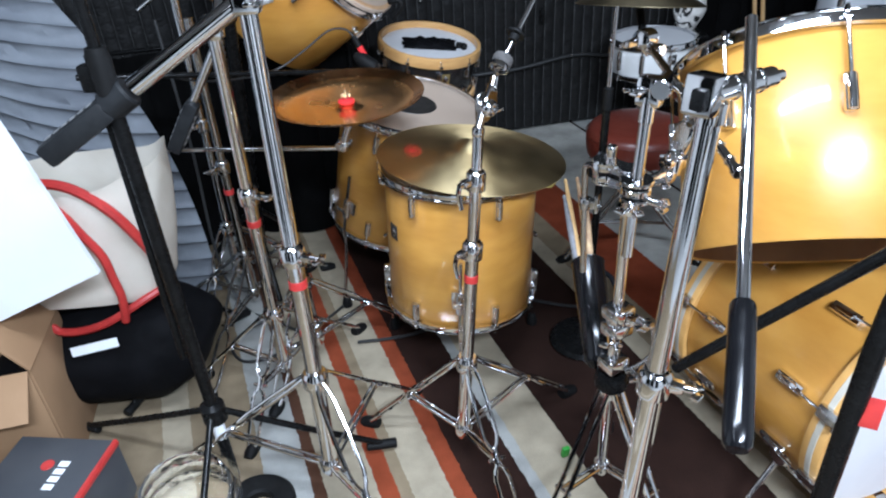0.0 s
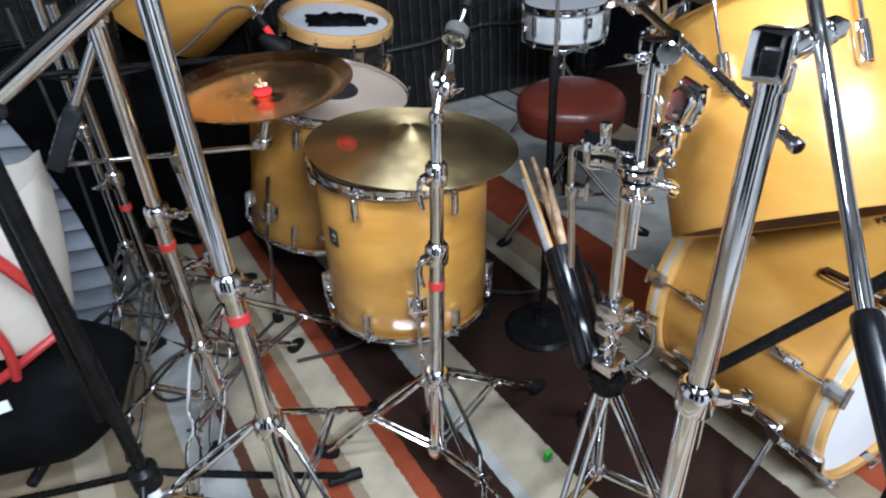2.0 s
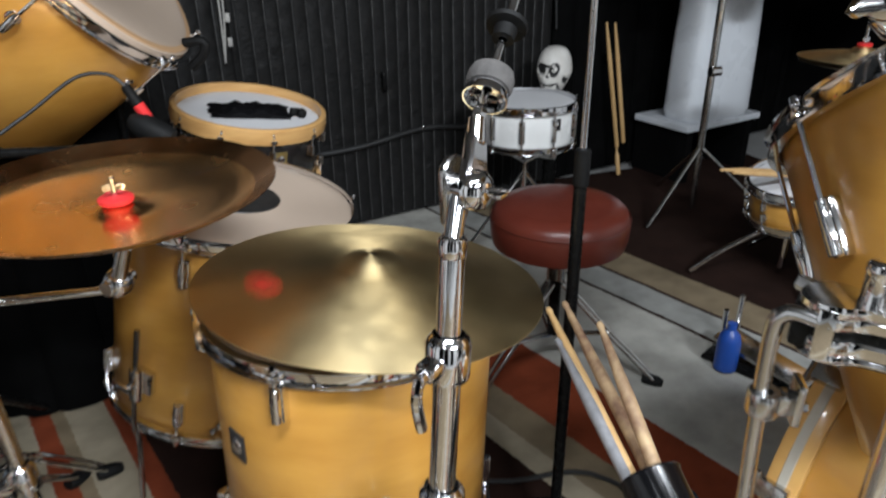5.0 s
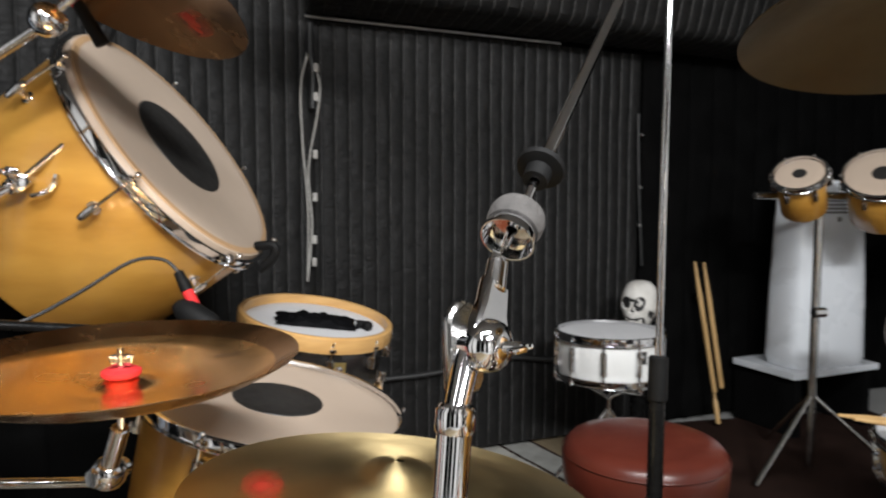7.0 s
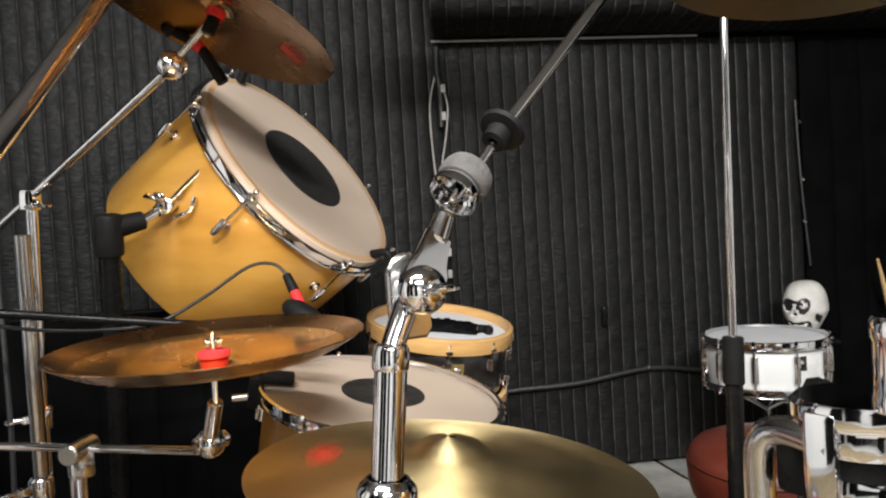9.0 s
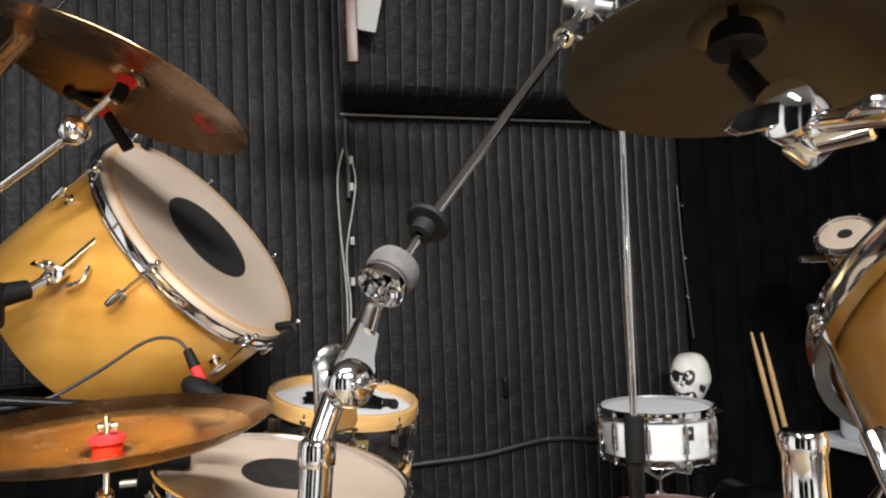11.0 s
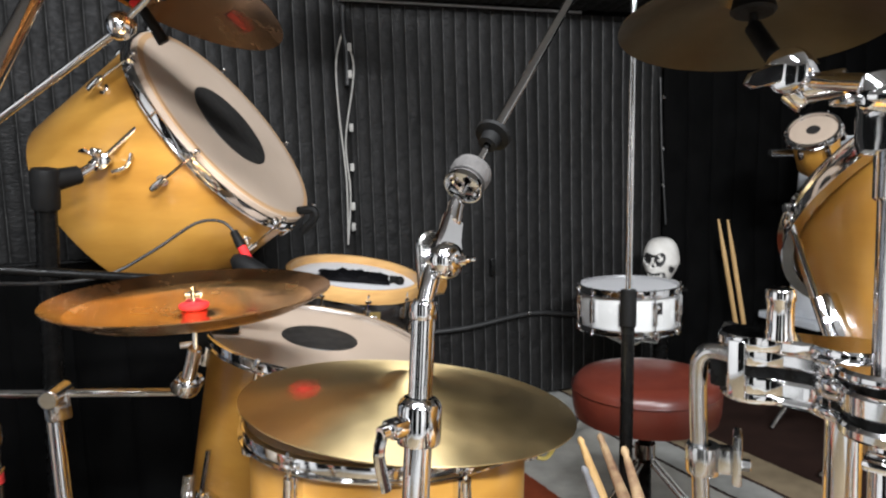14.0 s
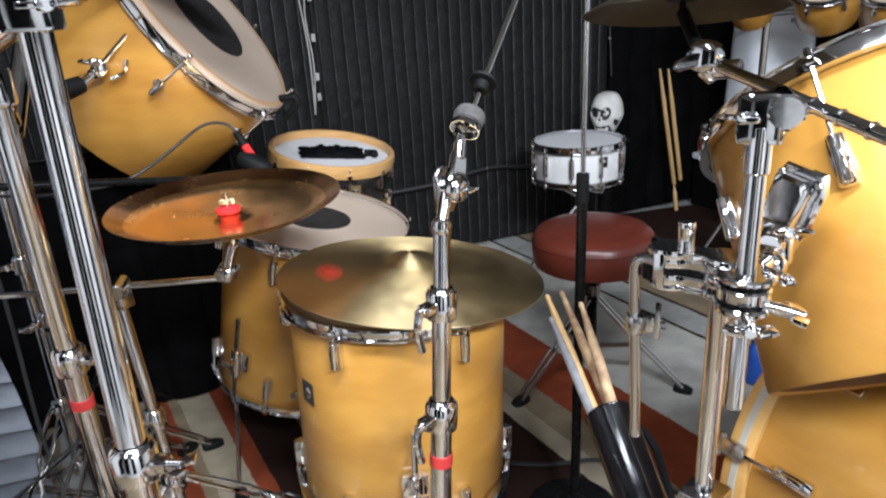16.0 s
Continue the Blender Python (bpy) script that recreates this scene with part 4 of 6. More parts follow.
part("clamp_bolt", g, CHROME, tc_)

t, at = stand("tom_stand", (0.335, 1.04, 0), (0.333, 1.042, 0.908), 0.0128, "chrome tom stand with stacked clamps", "tom stand", hub=0.40, low=0.16,
              feet=((0.13, 0.86, 0.0), (0.47, 0.82, 0.0), (0.42, 1.30, 0.0)), cuts=(0.585,), side=(0.8, -0.5, 0), lever=False, plain=True, group="chrome stands")
g = Geo()
g.rod((0.324, 0.993, 0.76), (0.342, 1.019, 1.045), 0.0098, seg=20)
g.rod((0.3393, 1.0152, 1.000), (0.342, 1.019, 1.045), 0.0122, seg=20)
part("upper_post", g, CHROME, t)


def lobed(a, b, ra, rb, neck, z0, z1):
    """A cast plate of two round lobes joined by a neck, between two heights."""
    a, b = Vector((*a, 0)), Vector((*b, 0))
    d = b - a
    n = 26
    xs = [-ra + (d.length + ra + rb) * (0.5 - 0.5 * math.cos(math.pi * i / n)) for i in range(n + 1)]

    def half(x):
        w = [0.0005]
        if abs(x) < ra:
            w.append(math.sqrt(ra * ra - x * x))
        if abs(x - d.length) < rb:
            w.append(math.sqrt(rb * rb - (x - d.length) ** 2))
        if 0 < x < d.length:
            w.append(neck)
        return max(w)

    outline = [(x, -half(x)) for x in xs] + [(x, half(x)) for x in xs[::-1]]
    gg = Geo()
    gg.prism(outline, z1 - z0, Matrix.Translation((a.x, a.y, (z0 + z1) / 2)) @ Matrix.Rotation(math.atan2(d.y, d.x), 4, "Z"), 0.0022)
    return gg


LOBE, TUBE, POST = (0.297, 1.087), (0.335, 1.040), (0.333, 1.006)
mc = part("clamp_plate", lobed(LOBE, TUBE, 0.0215, 0.0225, 0.014, 0.9000, 0.9095), CHROME, t)
part("clamp_jaw", lobed(LOBE, TUBE, 0.0185, 0.0205, 0.012, 0.8895, 0.9005), CHROME, mc)
part("clamp_core", lobed(LOBE, TUBE, 0.0165, 0.0180, 0.010, 0.8660, 0.9000), BLACK_METAL, mc, "black core between the chrome jaws")
part("clamp_jaw", lobed(LOBE, TUBE, 0.0185, 0.0200, 0.012, 0.8690, 0.8815), CHROME, mc)
part("clamp_plate", lobed(LOBE, TUBE, 0.0200, 0.0210, 0.013, 0.8640, 0.8695), CHROME, t)
pc = part("clamp_plate", lobed(TUBE, POST, 0.024, 0.0290, 0.020, 0.8985, 0.9055), CHROME, t)
part("clamp_core", lobed(TUBE, POST, 0.020, 0.0205, 0.017, 0.8700, 0.8985), BLACK_METAL, pc)
part("clamp_jaw", lobed(TUBE, POST, 0.022, 0.0255, 0.018, 0.8775, 0.8920), CHROME, pc)
part("clamp_plate", lobed(TUBE, POST, 0.022, 0.0265, 0.017, 0.8640, 0.8725), CHROME, t)
g = Geo()
lb = math.degrees(math.atan2(TUBE[1] - LOBE[1], TUBE[0] - LOBE[0]))
g.box(0.014, 0.030, 0.030, Matrix.Translation((*LOBE, 0.8845)) @ pose(0, 0, 0, 0, 0, lb) @ pose(-0.0165, 0.0, 0), 0.004)
part("bush", g, BLACK_METAL, mc, "black plastic bush")
for s_ in (-1, 1):
    g = Geo()
    g.box(0.012, 0.006, 0.040, Matrix.Translation((*LOBE, 0.8865)) @ pose(0, 0, 0, 0, 0, lb) @ pose(-0.002, s_ * 0.0195, 0), 0.002)
    part("ear", g, CHROME, mc)
g = Geo()
g.lathe([(0, 0.0), (0.0092, 0.0), (0.0092, 0.004), (0.0084, 0.006), (0.0084, 0.024), (0.0092, 0.026), (0.0090, 0.031), (0.0078, 0.033), (0, 0.0335)], Matrix.Translation((0.303, 1.065, 0.9095)), 20)
part("clamp_pin", g, CHROME, mc)
for q, d in (((0.300, 1.108, 0.903), (-0.3, 1.0, 0.1)), ((0.318, 1.075, 0.874), (0.75, 0.6, 0.0))):
    g = Geo()
    g.rod(q, Vector(q) + Vector(d).normalized() * 0.012, 0.006, seg=6)
    part("hex_bolt", g, CHROME, mc)
for q, d in (((0.352, 0.988, 0.872), (0.85, -0.45, -0.25)), ((0.322, 0.984, 0.868), (-0.5, -1, -0.1)), ((0.360, 1.025, 0.884), (0.95, 0.1, 0.05))):
    g = Geo()
    wing(g, along(q, d), 0.022)
    g.rod(Vector(q) - Vector(d).normalized() * 0.02, Vector(q) + Vector(d).normalized() * 0.03, 0.006, seg=10)
    part("wing_bolt", g, CHROME, mc)
g = Geo()
g.pipe([(0.285, 1.075, 0.893), (0.276, 1.095, 0.894), (0.270, 1.104, 0.888), (0.269, 1.107, 0.868), (0.271, 1.106, 0.80), (0.274, 1.103, 0.71), (0.275, 1.102, 0.66)], 0.0062, 12, 4)
lr = part("l_rod", g, SATIN, t, "grey bent L-shaped mounting rod")
g = Geo()
g.lathe([(0.006, -0.0105), (0.0112, -0.0105), (0.0122, -0.008), (0.0122, 0.008), (0.0112, 0.0105), (0.006, 0.0105)], Matrix.Translation((0.2725, 1.105, 0.812)), 22)
g.box(0.012, 0.013, 0.019, pose(0.285, 1.098, 0.813, 0, 0, -30), 0.003)
g.box(0.0065, 0.022, 0.037, pose(0.2925, 1.094, 0.816, 0, 0, -30), 0.0025)
g.rod((0.2940, 1.092, 0.811), (0.3000, 1.0885, 0.811), 0.0045, seg=6)
part("memory_lock", g, SATIN, lr)
# boom over the tom stand
g = Geo()
g.box(0.042, 0.036, 0.05, along((0.346, 1.025, 1.050), (0.06, 0.09, 1)), 0.010)
g.rod((0.352, 0.999, 1.058), (0.384, 1.052, 1.058), 0.017)
wing(g, along((0.327, 1.010, 1.055), (-0.9, -0.3, 0.1)), 0.018)
bc = part("boom_clamp", g, CHROME, t)
g = Geo()
g.rod((0.386, 0.768, 1.023), (0.377, 1.165, 1.088), 0.0066, seg=14)
g.rod((0.386, 0.768, 1.023), (0.3857, 0.780, 1.025), 0.009, seg=14)
for k in range(7):
    q = Vector((0.386, 0.768, 1.023)).lerp(Vector((0.377, 1.165, 1.088)), 0.08 + 0.085 * k)
    g.lathe([(0.0071, -0.002), (0.0081, -0.001), (0.0081, 0.001), (0.0071, 0.002)], along(q, (-0.009, 0.397, 0.065)), 14)
part("boom_arm", g, CHROME, t)
g = Geo()
tj = Vector((0.374, 1.166, 1.094))
g.lathe([(0, -0.018), (0.014, -0.018), (0.0175, -0.014), (0.018, 0.010), (0.0165, 0.015), (0.010, 0.018), (0, 0.018)], along(tj, (-0.75, -0.62, 0.1)), 30)
g.rod(tj + Vector((0.004, 0.004, -0.012)), tj + Vector((0.012, -0.004, -0.026)), 0.012, 0.010, seg=20)
g.rod(tj + Vector((0.004, -0.012, -0.014)), tj + Vector((0.022, -0.034, -0.012)), 0.0105, seg=18)
g.prism([(-0.006, 0.0), (0.006, 0.0), (0.008, 0.012), (0.0065, 0.030), (0.0, 0.036), (-0.0055, 0.030), (-0.007, 0.012)], 0.006, Matrix.Translation(tj + Vector((-0.010, -0.008, 0.0))) @ pose(0, 0, 0, 90, 0, 0) @ pose(0, 0, 0, 0, 0, 105), 0.0015)
tt = part("tilter", g, CHROME, t)
g = Geo()
g.rod((0.372, 1.178, 1.10), DC @ Vector((0, 0, 0.0)), 0.0075, seg=12)
g.rod(DC @ Vector((0, 0, 0.0)), DC @ Vector((0, 0, 0.07)), 0.004, seg=10)
g.rod(DC @ Vector((0, 0, 0.012)), DC @ Vector((0, 0, 0.030)), 0.019, 0.016, seg=18)
part("cymbal_post", g, RUBBER, tt, "black cymbal sleeve and seat")
g = Geo()
g.lathe([(0.018, -0.03), (0.034, -0.02), (0.036, 0.0), (0.03, 0.012), (0.018, 0.015)], Matrix.Translation((0.335, 1.04, 0.43)), 22)
part("hub_cover", g, BLACK_METAL, t)
for z, dx in ((0.60, 0.03), (0.56, -0.02), (0.47, 0.03)):
    g = Geo()
    g.box(0.05, 0.045, 0.03, pose(0.335, 1.04, z, 0, 0, 30), 0.006)
    wing(g, along((0.335 + dx, 1.01, z), (dx * 10, -0.9, 0)), 0.02)
    part("memory_lock", g, CHROME, t)
g = Geo()
g.pipe([(0.37, 1.03, 0.59), (0.40, 1.02, 0.57), (0.405, 1.02, 0.50), (0.36, 1.03, 0.45)], 0.0055)
part("bent_rod", g, CHROME_WORN, t)

# black boom with a chrome rod and padded handle, close to the camera's way
t = thing("mic_boom", (0.51, 0.60, 0.0), "black microphone boom stand with chrome rod and black grip", "mic stand")
g = Geo()
g.rod((0.3125, 0.559, 0.972), (0.398, 0.838, 1.202), 0.0076, seg=16)
part("chrome_rod", g, CHROME, t)
g = Geo()
gp0, gp1 = Vector((0.3135, 0.562, 0.975)), Vector((0.252, 0.40, 0.905))
g.lathe([(0, 0), (0.012, 0), (0.0135, 0.004), (0.0142, 0.02), (0.0144, 0.14), (0.0135, 0.158), (0.010, 0.163), (0, 0.163)], along(gp0, gp1 - gp0), 24)
part("padded_grip", g, LEATHER, t, "glossy black padded grip")
g = Geo()
g.rod((0.360, 0.802, 0.664), (0.60, 0.587, 1.096), 0.0088, seg=14)
g.rod((0.53, 0.650, 0.970), (0.66, 0.533, 1.204), 0.0125, seg=14)
part("boom_tube", g, BLACK_METAL, t)
g = Geo()
g.pipe([(0.51, 0.60, 0.02), (0.51, 0.60, 0.55), (0.512, 0.60, 0.93), (0.56, 0.605, 1.03), (0.60, 0.587, 1.096)], 0.0135, 14, 4)
part("upright", g, BLACK_METAL, t)
g = Geo()
g.lathe([(0, 0), (0.13, 0), (0.135, 0.008), (0.12, 0.02), (0.02, 0.03), (0, 0.03)], Matrix.Translation((0.51, 0.60, 0.003)), 32)
part("round_base", g, BLACK_METAL, t)
g = Geo()
g.box(0.022, 0.003, 0.046, along((0.522, 0.585, 0.770), (0.05, 0.1, 1)), 0.001)
part("tag", g, RED_TAPE, t, "small red paper tag")


# ---- right tom and bass drum ----
RT = lean(0.728, 1.28, 0.985, 83, 38.2) @ Matrix.Translation((0, 0, -0.365))
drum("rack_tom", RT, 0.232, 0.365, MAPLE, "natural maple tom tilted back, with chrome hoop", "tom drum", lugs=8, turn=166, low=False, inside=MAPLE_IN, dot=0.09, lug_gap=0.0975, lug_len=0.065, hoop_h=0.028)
t = thing("tom_mount", (0.40, 1.05, 0.90), "chrome tom mounting bracket clamped to the stand", "tom mount")
mp = Vector((0.445, 1.092, 0.938))
toward = Vector((-0.93, -0.36, 0.12)).normalized()
mm = along(mp, toward) @ pose(0, 0, 0, 0, 0, -12)
g = Geo()
g.prism([(-0.024, -0.040), (0.024, -0.040), (0.030, -0.018), (0.030, 0.020), (0.022, 0.040), (-0.022, 0.040), (-0.030, 0.020), (-0.030, -0.018)], 0.014, mm @ pose(0, 0, -0.006), 0.003)
plate = part("plate", g, CHROME, t)
g = Geo()
g.prism([(-0.018, -0.026), (0.018, -0.026), (0.021, 0.018), (0.012, 0.030), (-0.012, 0.030), (-0.021, 0.018)], 0.020, mm @ pose(0, 0, 0.010), 0.005)
part("boss", g, CHROME, plate)
for q in ((-0.022, 0.028), (0.022, 0.028), (-0.020, -0.032), (0.020, -0.032)):
    g = Geo()
    g.rod(mm @ Vector((*q, 0.0)), mm @ Vector((*q, 0.005)), 0.0042, seg=6)
    part("bolt", g, CHROME_WORN, plate)
g = Geo()
g.lathe([(0, -0.020), (0.015, -0.020), (0.0175, -0.016), (0.0175, 0.014), (0.014, 0.020), (0, 0.020)], along((0.415, 1.070, 0.898), (0.3, 0.4, 0.85)), 24)
g.rod((0.395, 1.058, 0.905), (0.440, 1.085, 0.893), 0.0135, seg=18)
g.ball(0.0165, Matrix.Translation((0.402, 1.058, 0.882)), 18)
part("knuckle", g, CHROME, t)
g = Geo()
g.rod((0.405, 1.062, 0.887), (0.345, 1.020, 0.886), 0.0095, seg=16)
part("arm", g, CHROME, t)
g = Geo()
wing(g, along((0.408, 1.052, 0.915), (-0.3, -0.7, 0.5)), 0.020)
part("wing_bolt", g, CHROME, t)


def bass_drum():
    back, front = Vector((0.865, 1.42, 0.305)), Vector((1.005, 1.03, 0.305))
    m = along(back, front - back)
    h, r = (front - back).length, 0.283
    t = thing("bass_drum", (0.93, 1.22, 0.0), "natural maple bass drum with grey-inlaid wooden hoops", "bass drum")
    g = Geo()
    g.lathe([(r - 0.008, 0), (r, 0.0), (r, h), (r - 0.008, h)], m, 96)
    part("shell", g, MAPLE, t)
    for z, sgn, nm in ((0.0, -1, "batter_hoop"), (h, 1, "front_hoop")):
        g = Geo()
        prof = [(r + 0.002, z - sgn * 0.02), (r + 0.012, z - sgn * 0.02), (r + 0.014, z - sgn * 0.017), (r + 0.014, z + sgn * 0.022), (r + 0.012, z + sgn * 0.026), (r + 0.002, z + sgn * 0.026)]
        g.lathe(prof if sgn > 0 else prof[::-1], m, 96)
        hp = part(nm, g, MAPLE_PALE, t)
        g = Geo()
        prof = [(r + 0.0142, z - sgn * 0.004), (r + 0.0152, z - sgn * 0.003), (r + 0.0152, z + sgn * 0.009), (r + 0.0142, z + sgn * 0.010)]
        g.lathe(prof if sgn > 0 else prof[::-1], m, 96)
        part("inlay", g, INLAY, hp, "grey inlaid stripe")
        g = Geo()
        g.lathe([(0, z + sgn * 0.006), (r + 0.004, z + sgn * 0.006)] if sgn < 0 else [(r + 0.004, z + 0.006), (0, z + 0.006)], m, 64)
        part("drum_head", g, HEAD_WHITE, t, "white drum head")
    for i in range(10):
        sp2 = m @ Matrix.Rotation(radians(18 + 36 * i), 4, "Z")
        for z, s2 in ((0.095, -1), (h - 0.095, 1)):
            mm = sp2 @ Matrix.Translation((r, 0, z))
            g = Geo()
            g.box(0.018, 0.024, 0.07, mm @ Matrix.Translation((0.008, 0, 0)), 0.007)
            g.box(0.026, 0.016, 0.044, mm @ Matrix.Translation((0.010, 0, 0)), 0.007)
            lg = part("lug", g, CHROME, t)
            g = Geo()
            e = (0 if s2 < 0 else h) + s2 * 0.034 - z
            g.rod(mm @ Vector((0.021, 0, s2 * 0.02)), mm @ Vector((0.024, 0, e)), 0.0034, seg=8)
            part("tension_rod", g, CHROME, lg)
            g = Geo()
            g.box(0.016, 0.030, 0.050, mm @ Matrix.Translation((0.020, 0, e - s2 * 0.022)), 0.005)
            g.rod(mm @ Vector((0.024, -0.022, e)), mm @ Vector((0.024, 0.022, e)), 0.0055, seg=10)
            part("claw", g, CHROME_WORN, lg)
    for an in (205, 335):
        q = m @ Matrix.Rotation(radians(an), 4, "Z") @ Vector((r, 0, h - 0.08))
        g = Geo()
        k = -1 if q.x < 0.95 else 1
        out = Vector((-0.92, -0.38, 0)) * -k
        g.rod(q, (q.x + out.x * 0.12, q.y + out.y * 0.12, 0.01), 0.007)
        g.box(0.04, 0.04, 0.05, Matrix.Translation(q), 0.008)
        part("spur", g, CHROME, t)


bass_drum()


# ---- black microphone stand at the front ----
def tripod_mic(name, x, y, top, feet, label, r=0.0115, hub=0.26):
    t = thing(name, (x, y, 0.0), label, "mic stand")
    g = Geo()
    g.rod((x, y, 0.05), (x, y, top * 0.62), r + 0.003, seg=16)
    part("lower_tube", g, BLACK_METAL, t)
    g = Geo()
    g.rod((x, y, top * 0.62), (x, y, top), r - 0.001, seg=16)
    part("upper_tube", g, BLACK_METAL, t)
    g = Geo()
    g.lathe([(r, -0.05), (r + 0.008, -0.045), (r + 0.010, 0.03), (r + 0.006, 0.05), (r, 0.05)], Matrix.Translation((x, y, top * 0.62)), 18)
    part("clutch", g, RUBBER, t)
    g = Geo()
    g.lathe([(r, -0.03), (r + 0.018, -0.025), (r + 0.018, 0.02), (r, 0.03)], Matrix.Translation((x, y, hub)), 18)
    part("hub", g, BLACK_METAL, t)
    for fx, fy in feet:
        d = Vector((fx - x, fy - y, 0)).normalized()
        g = Geo()
        g.pipe([Vector((x, y, hub)) + d * 0.02, (x + (fx - x) * 0.5, y + (fy - y) * 0.5, hub * 0.55), (fx, fy, 0.022)], 0.0085, 10, 2)
        lg = part("leg", g, BLACK_METAL, t)
        g = Geo()
        g.rod(Vector((fx, fy, 0.026)) - d * 0.05, Vector((fx, fy, 0.018)) + d * 0.03, 0.0125, 0.014, seg=14)
        part("rubber_foot", g, RUBBER, lg)
    return t


t = tripod_mic("mic_stand", -0.58, 1.19, 1.75, ((-0.19, 1.27), (-1.06, 1.41), (-0.60, 0.88)), "black tripod microphone stand with a white label")
g = Geo()
g.lathe([(0.0146, -0.035), (0.0153, -0.035), (0.0153, 0.035), (0.0146, 0.035)], Matrix.Translation((-0.58, 1.19, 0.21)), 18)
part("paper_label", g, PAPER, t, "white paper label")
g = Geo()
g.rod((-0.615, 1.205, 0.42), (-0.60, 1.20, 1.12), 0.0085, seg=12)
g.box(0.05, 0.03, 0.05, pose(-0.60, 1.20, 1.08), 0.008)
part("boom_tube", g, BLACK_METAL, t)

t = tripod_mic("mic_stand", -0.86, 1.72, 0.94, ((-1.08, 1.8), (-0.95, 1.48), (-0.72, 1.9)), "black boom microphone stand reaching over the china")
g = Geo()
g.rod((-0.90, 1.70, 0.942), (-0.20, 2.036, 0.812), 0.0078, seg=14)
part("boom_tube", g, BLACK_METAL, t)
mx = Vector((-0.207, 2.036, 0.872))
t = thing("microphone", mx, "black drum microphone with red-ringed cable plug", "microphone")
g = Geo()
g.lathe([(0, 0), (0.018, 0.002), (0.022, 0.012), (0.022, 0.055), (0.016, 0.07), (0.010, 0.078), (0, 0.08)], along((-0.165, 2.01, 0.825), (-0.05, 0.02, 0.03)), 20)
g.rod((-0.20, 2.036, 0.812), (-0.19, 2.025, 0.85), 0.006)
part("body", g, RUBBER, t)
g = Geo()
g.rod((-0.196, 2.03, 0.855), (-0.212, 2.037, 0.888), 0.0095, seg=14)
part("plug_ring", g, RED, t, "red plug ring")
g = Geo()
g.rod((-0.211, 2.0365, 0.886), (-0.226, 2.042, 0.918), 0.0105, 0.008, seg=14)
part("plug", g, RUBBER, t)
g = Geo()
g.pipe([(-0.226, 2.042, 0.918), (-0.25, 2.046, 0.938), (-0.30, 2.048, 0.935), (-0.38, 2.03, 0.885), (-0.46, 2.0, 0.845), (-0.55, 1.93, 0.845), (-0.65, 1.85, 0.87), (-0.75, 1.80, 0.915)], 0.0032, 8, 5)
part("cable", g, CABLE, t)

t = thing("microphone", (-0.40, 2.12, 1.38), "small black clip microphone with red plug over the tom", "microphone")
g = Geo()
g.rod((-0.452, 2.118, 1.412), (-0.405, 2.119, 1.382), 0.0095, 0.0085, seg=14)
g.rod((-0.463, 2.112, 1.404), (-0.440, 2.116, 1.420), 0.011, seg=12)
g.rod((-0.391, 2.119, 1.370), (-0.355, 2.130, 1.302), 0.0100, 0.0125, seg=14)
part("body", g, RUBBER, t)
g = Geo()
g.rod((-0.407, 2.119, 1.384), (-0.389, 2.119, 1.368), 0.0115, seg=16)
part("plug_ring", g, RED, t, "red plug ring")

# stand of the big tilted tom
t = thing("tom_stand", (-0.69, 2.22, 0.0), "black and chrome stand holding the tilted tom", "tom stand")
g = Geo()
g.rod((-0.71, 2.245, 0.02), (-0.600, 2.100, 0.985), 0.021, seg=18)
part("post", g, BLACK_METAL, t)
g = Geo()
g.lathe([(0, 0), (0.025, 0), (0.027, 0.006), (0.027, 0.075), (0.024, 0.082), (0, 0.083)], along((-0.601, 2.102, 0.972), (0.11, -0.145, 0.965)), 24)
g.rod((-0.596, 2.097, 1.025), (-0.545, 2.140, 1.040), 0.024, 0.019, seg=20)
part("socket", g, RUBBER, t)
mq = Vector((-0.512, 2.172, 1.068))
g = Geo()
g.rod((-0.550, 2.136, 1.037), mq, 0.010)
g.rod(mq - Vector((0.01, 0.0, 0.008)), Vector((-0.440, 2.186, 1.136)), 0.0062, seg=12)
part("mount_arm", g, CHROME, t)
g = Geo()
g.box(0.040, 0.034, 0.034, along(mq, (0.6, 0.15, 0.6)), 0.009)
g.rod(mq + Vector((-0.012, -0.02, -0.012)), mq + Vector((0.010, 0.03, 0.01)), 0.013, seg=16)
mc = part("mount_clamp", g, CHROME, t)
g = Geo()
wing(g, along(mq + Vector((0, -0.014, 0.006)), (-0.25, -0.8, 0.45)), 0.024)
part("wing_bolt", g, CHROME, mc)
g = Geo()
g.pipe([mq + Vector((0.02, -0.006, -0.025)), mq + Vector((0.05, -0.002, -0.014)), mq + Vector((0.062, 0.0, 0.014))], 0.005, 8)
part("clamp_lever", g, CHROME, mc)
for fx, fy in ((-0.95, 2.2), (-0.62, 2.5), (-0.60, 1.98)):
    g = Geo()
    g.pipe([(-0.695, 2.225, 0.28), (fx, fy, 0.012)], 0.010, 10, 1)
    part("leg", g, BLACK_METAL, t)

# mic clip on the tilted tom's rim
t = thing("rim_clip", TL @ Vector((0.28, -0.05, 0.36)), "small black microphone clip on the tom's rim", "clip")
for an in (-10, 170):
    g = Geo()
    q = TL @ Matrix.Rotation(radians(an), 4, "Z")
    g.pipe([q @ Vector((0.27, 0, 0.365)), q @ Vector((0.292, 0, 0.40)), q @ Vector((0.312, 0, 0.385)), q @ Vector((0.318, 0, 0.34))], 0.0105, 8)
    part("hook", g, RUBBER, t)


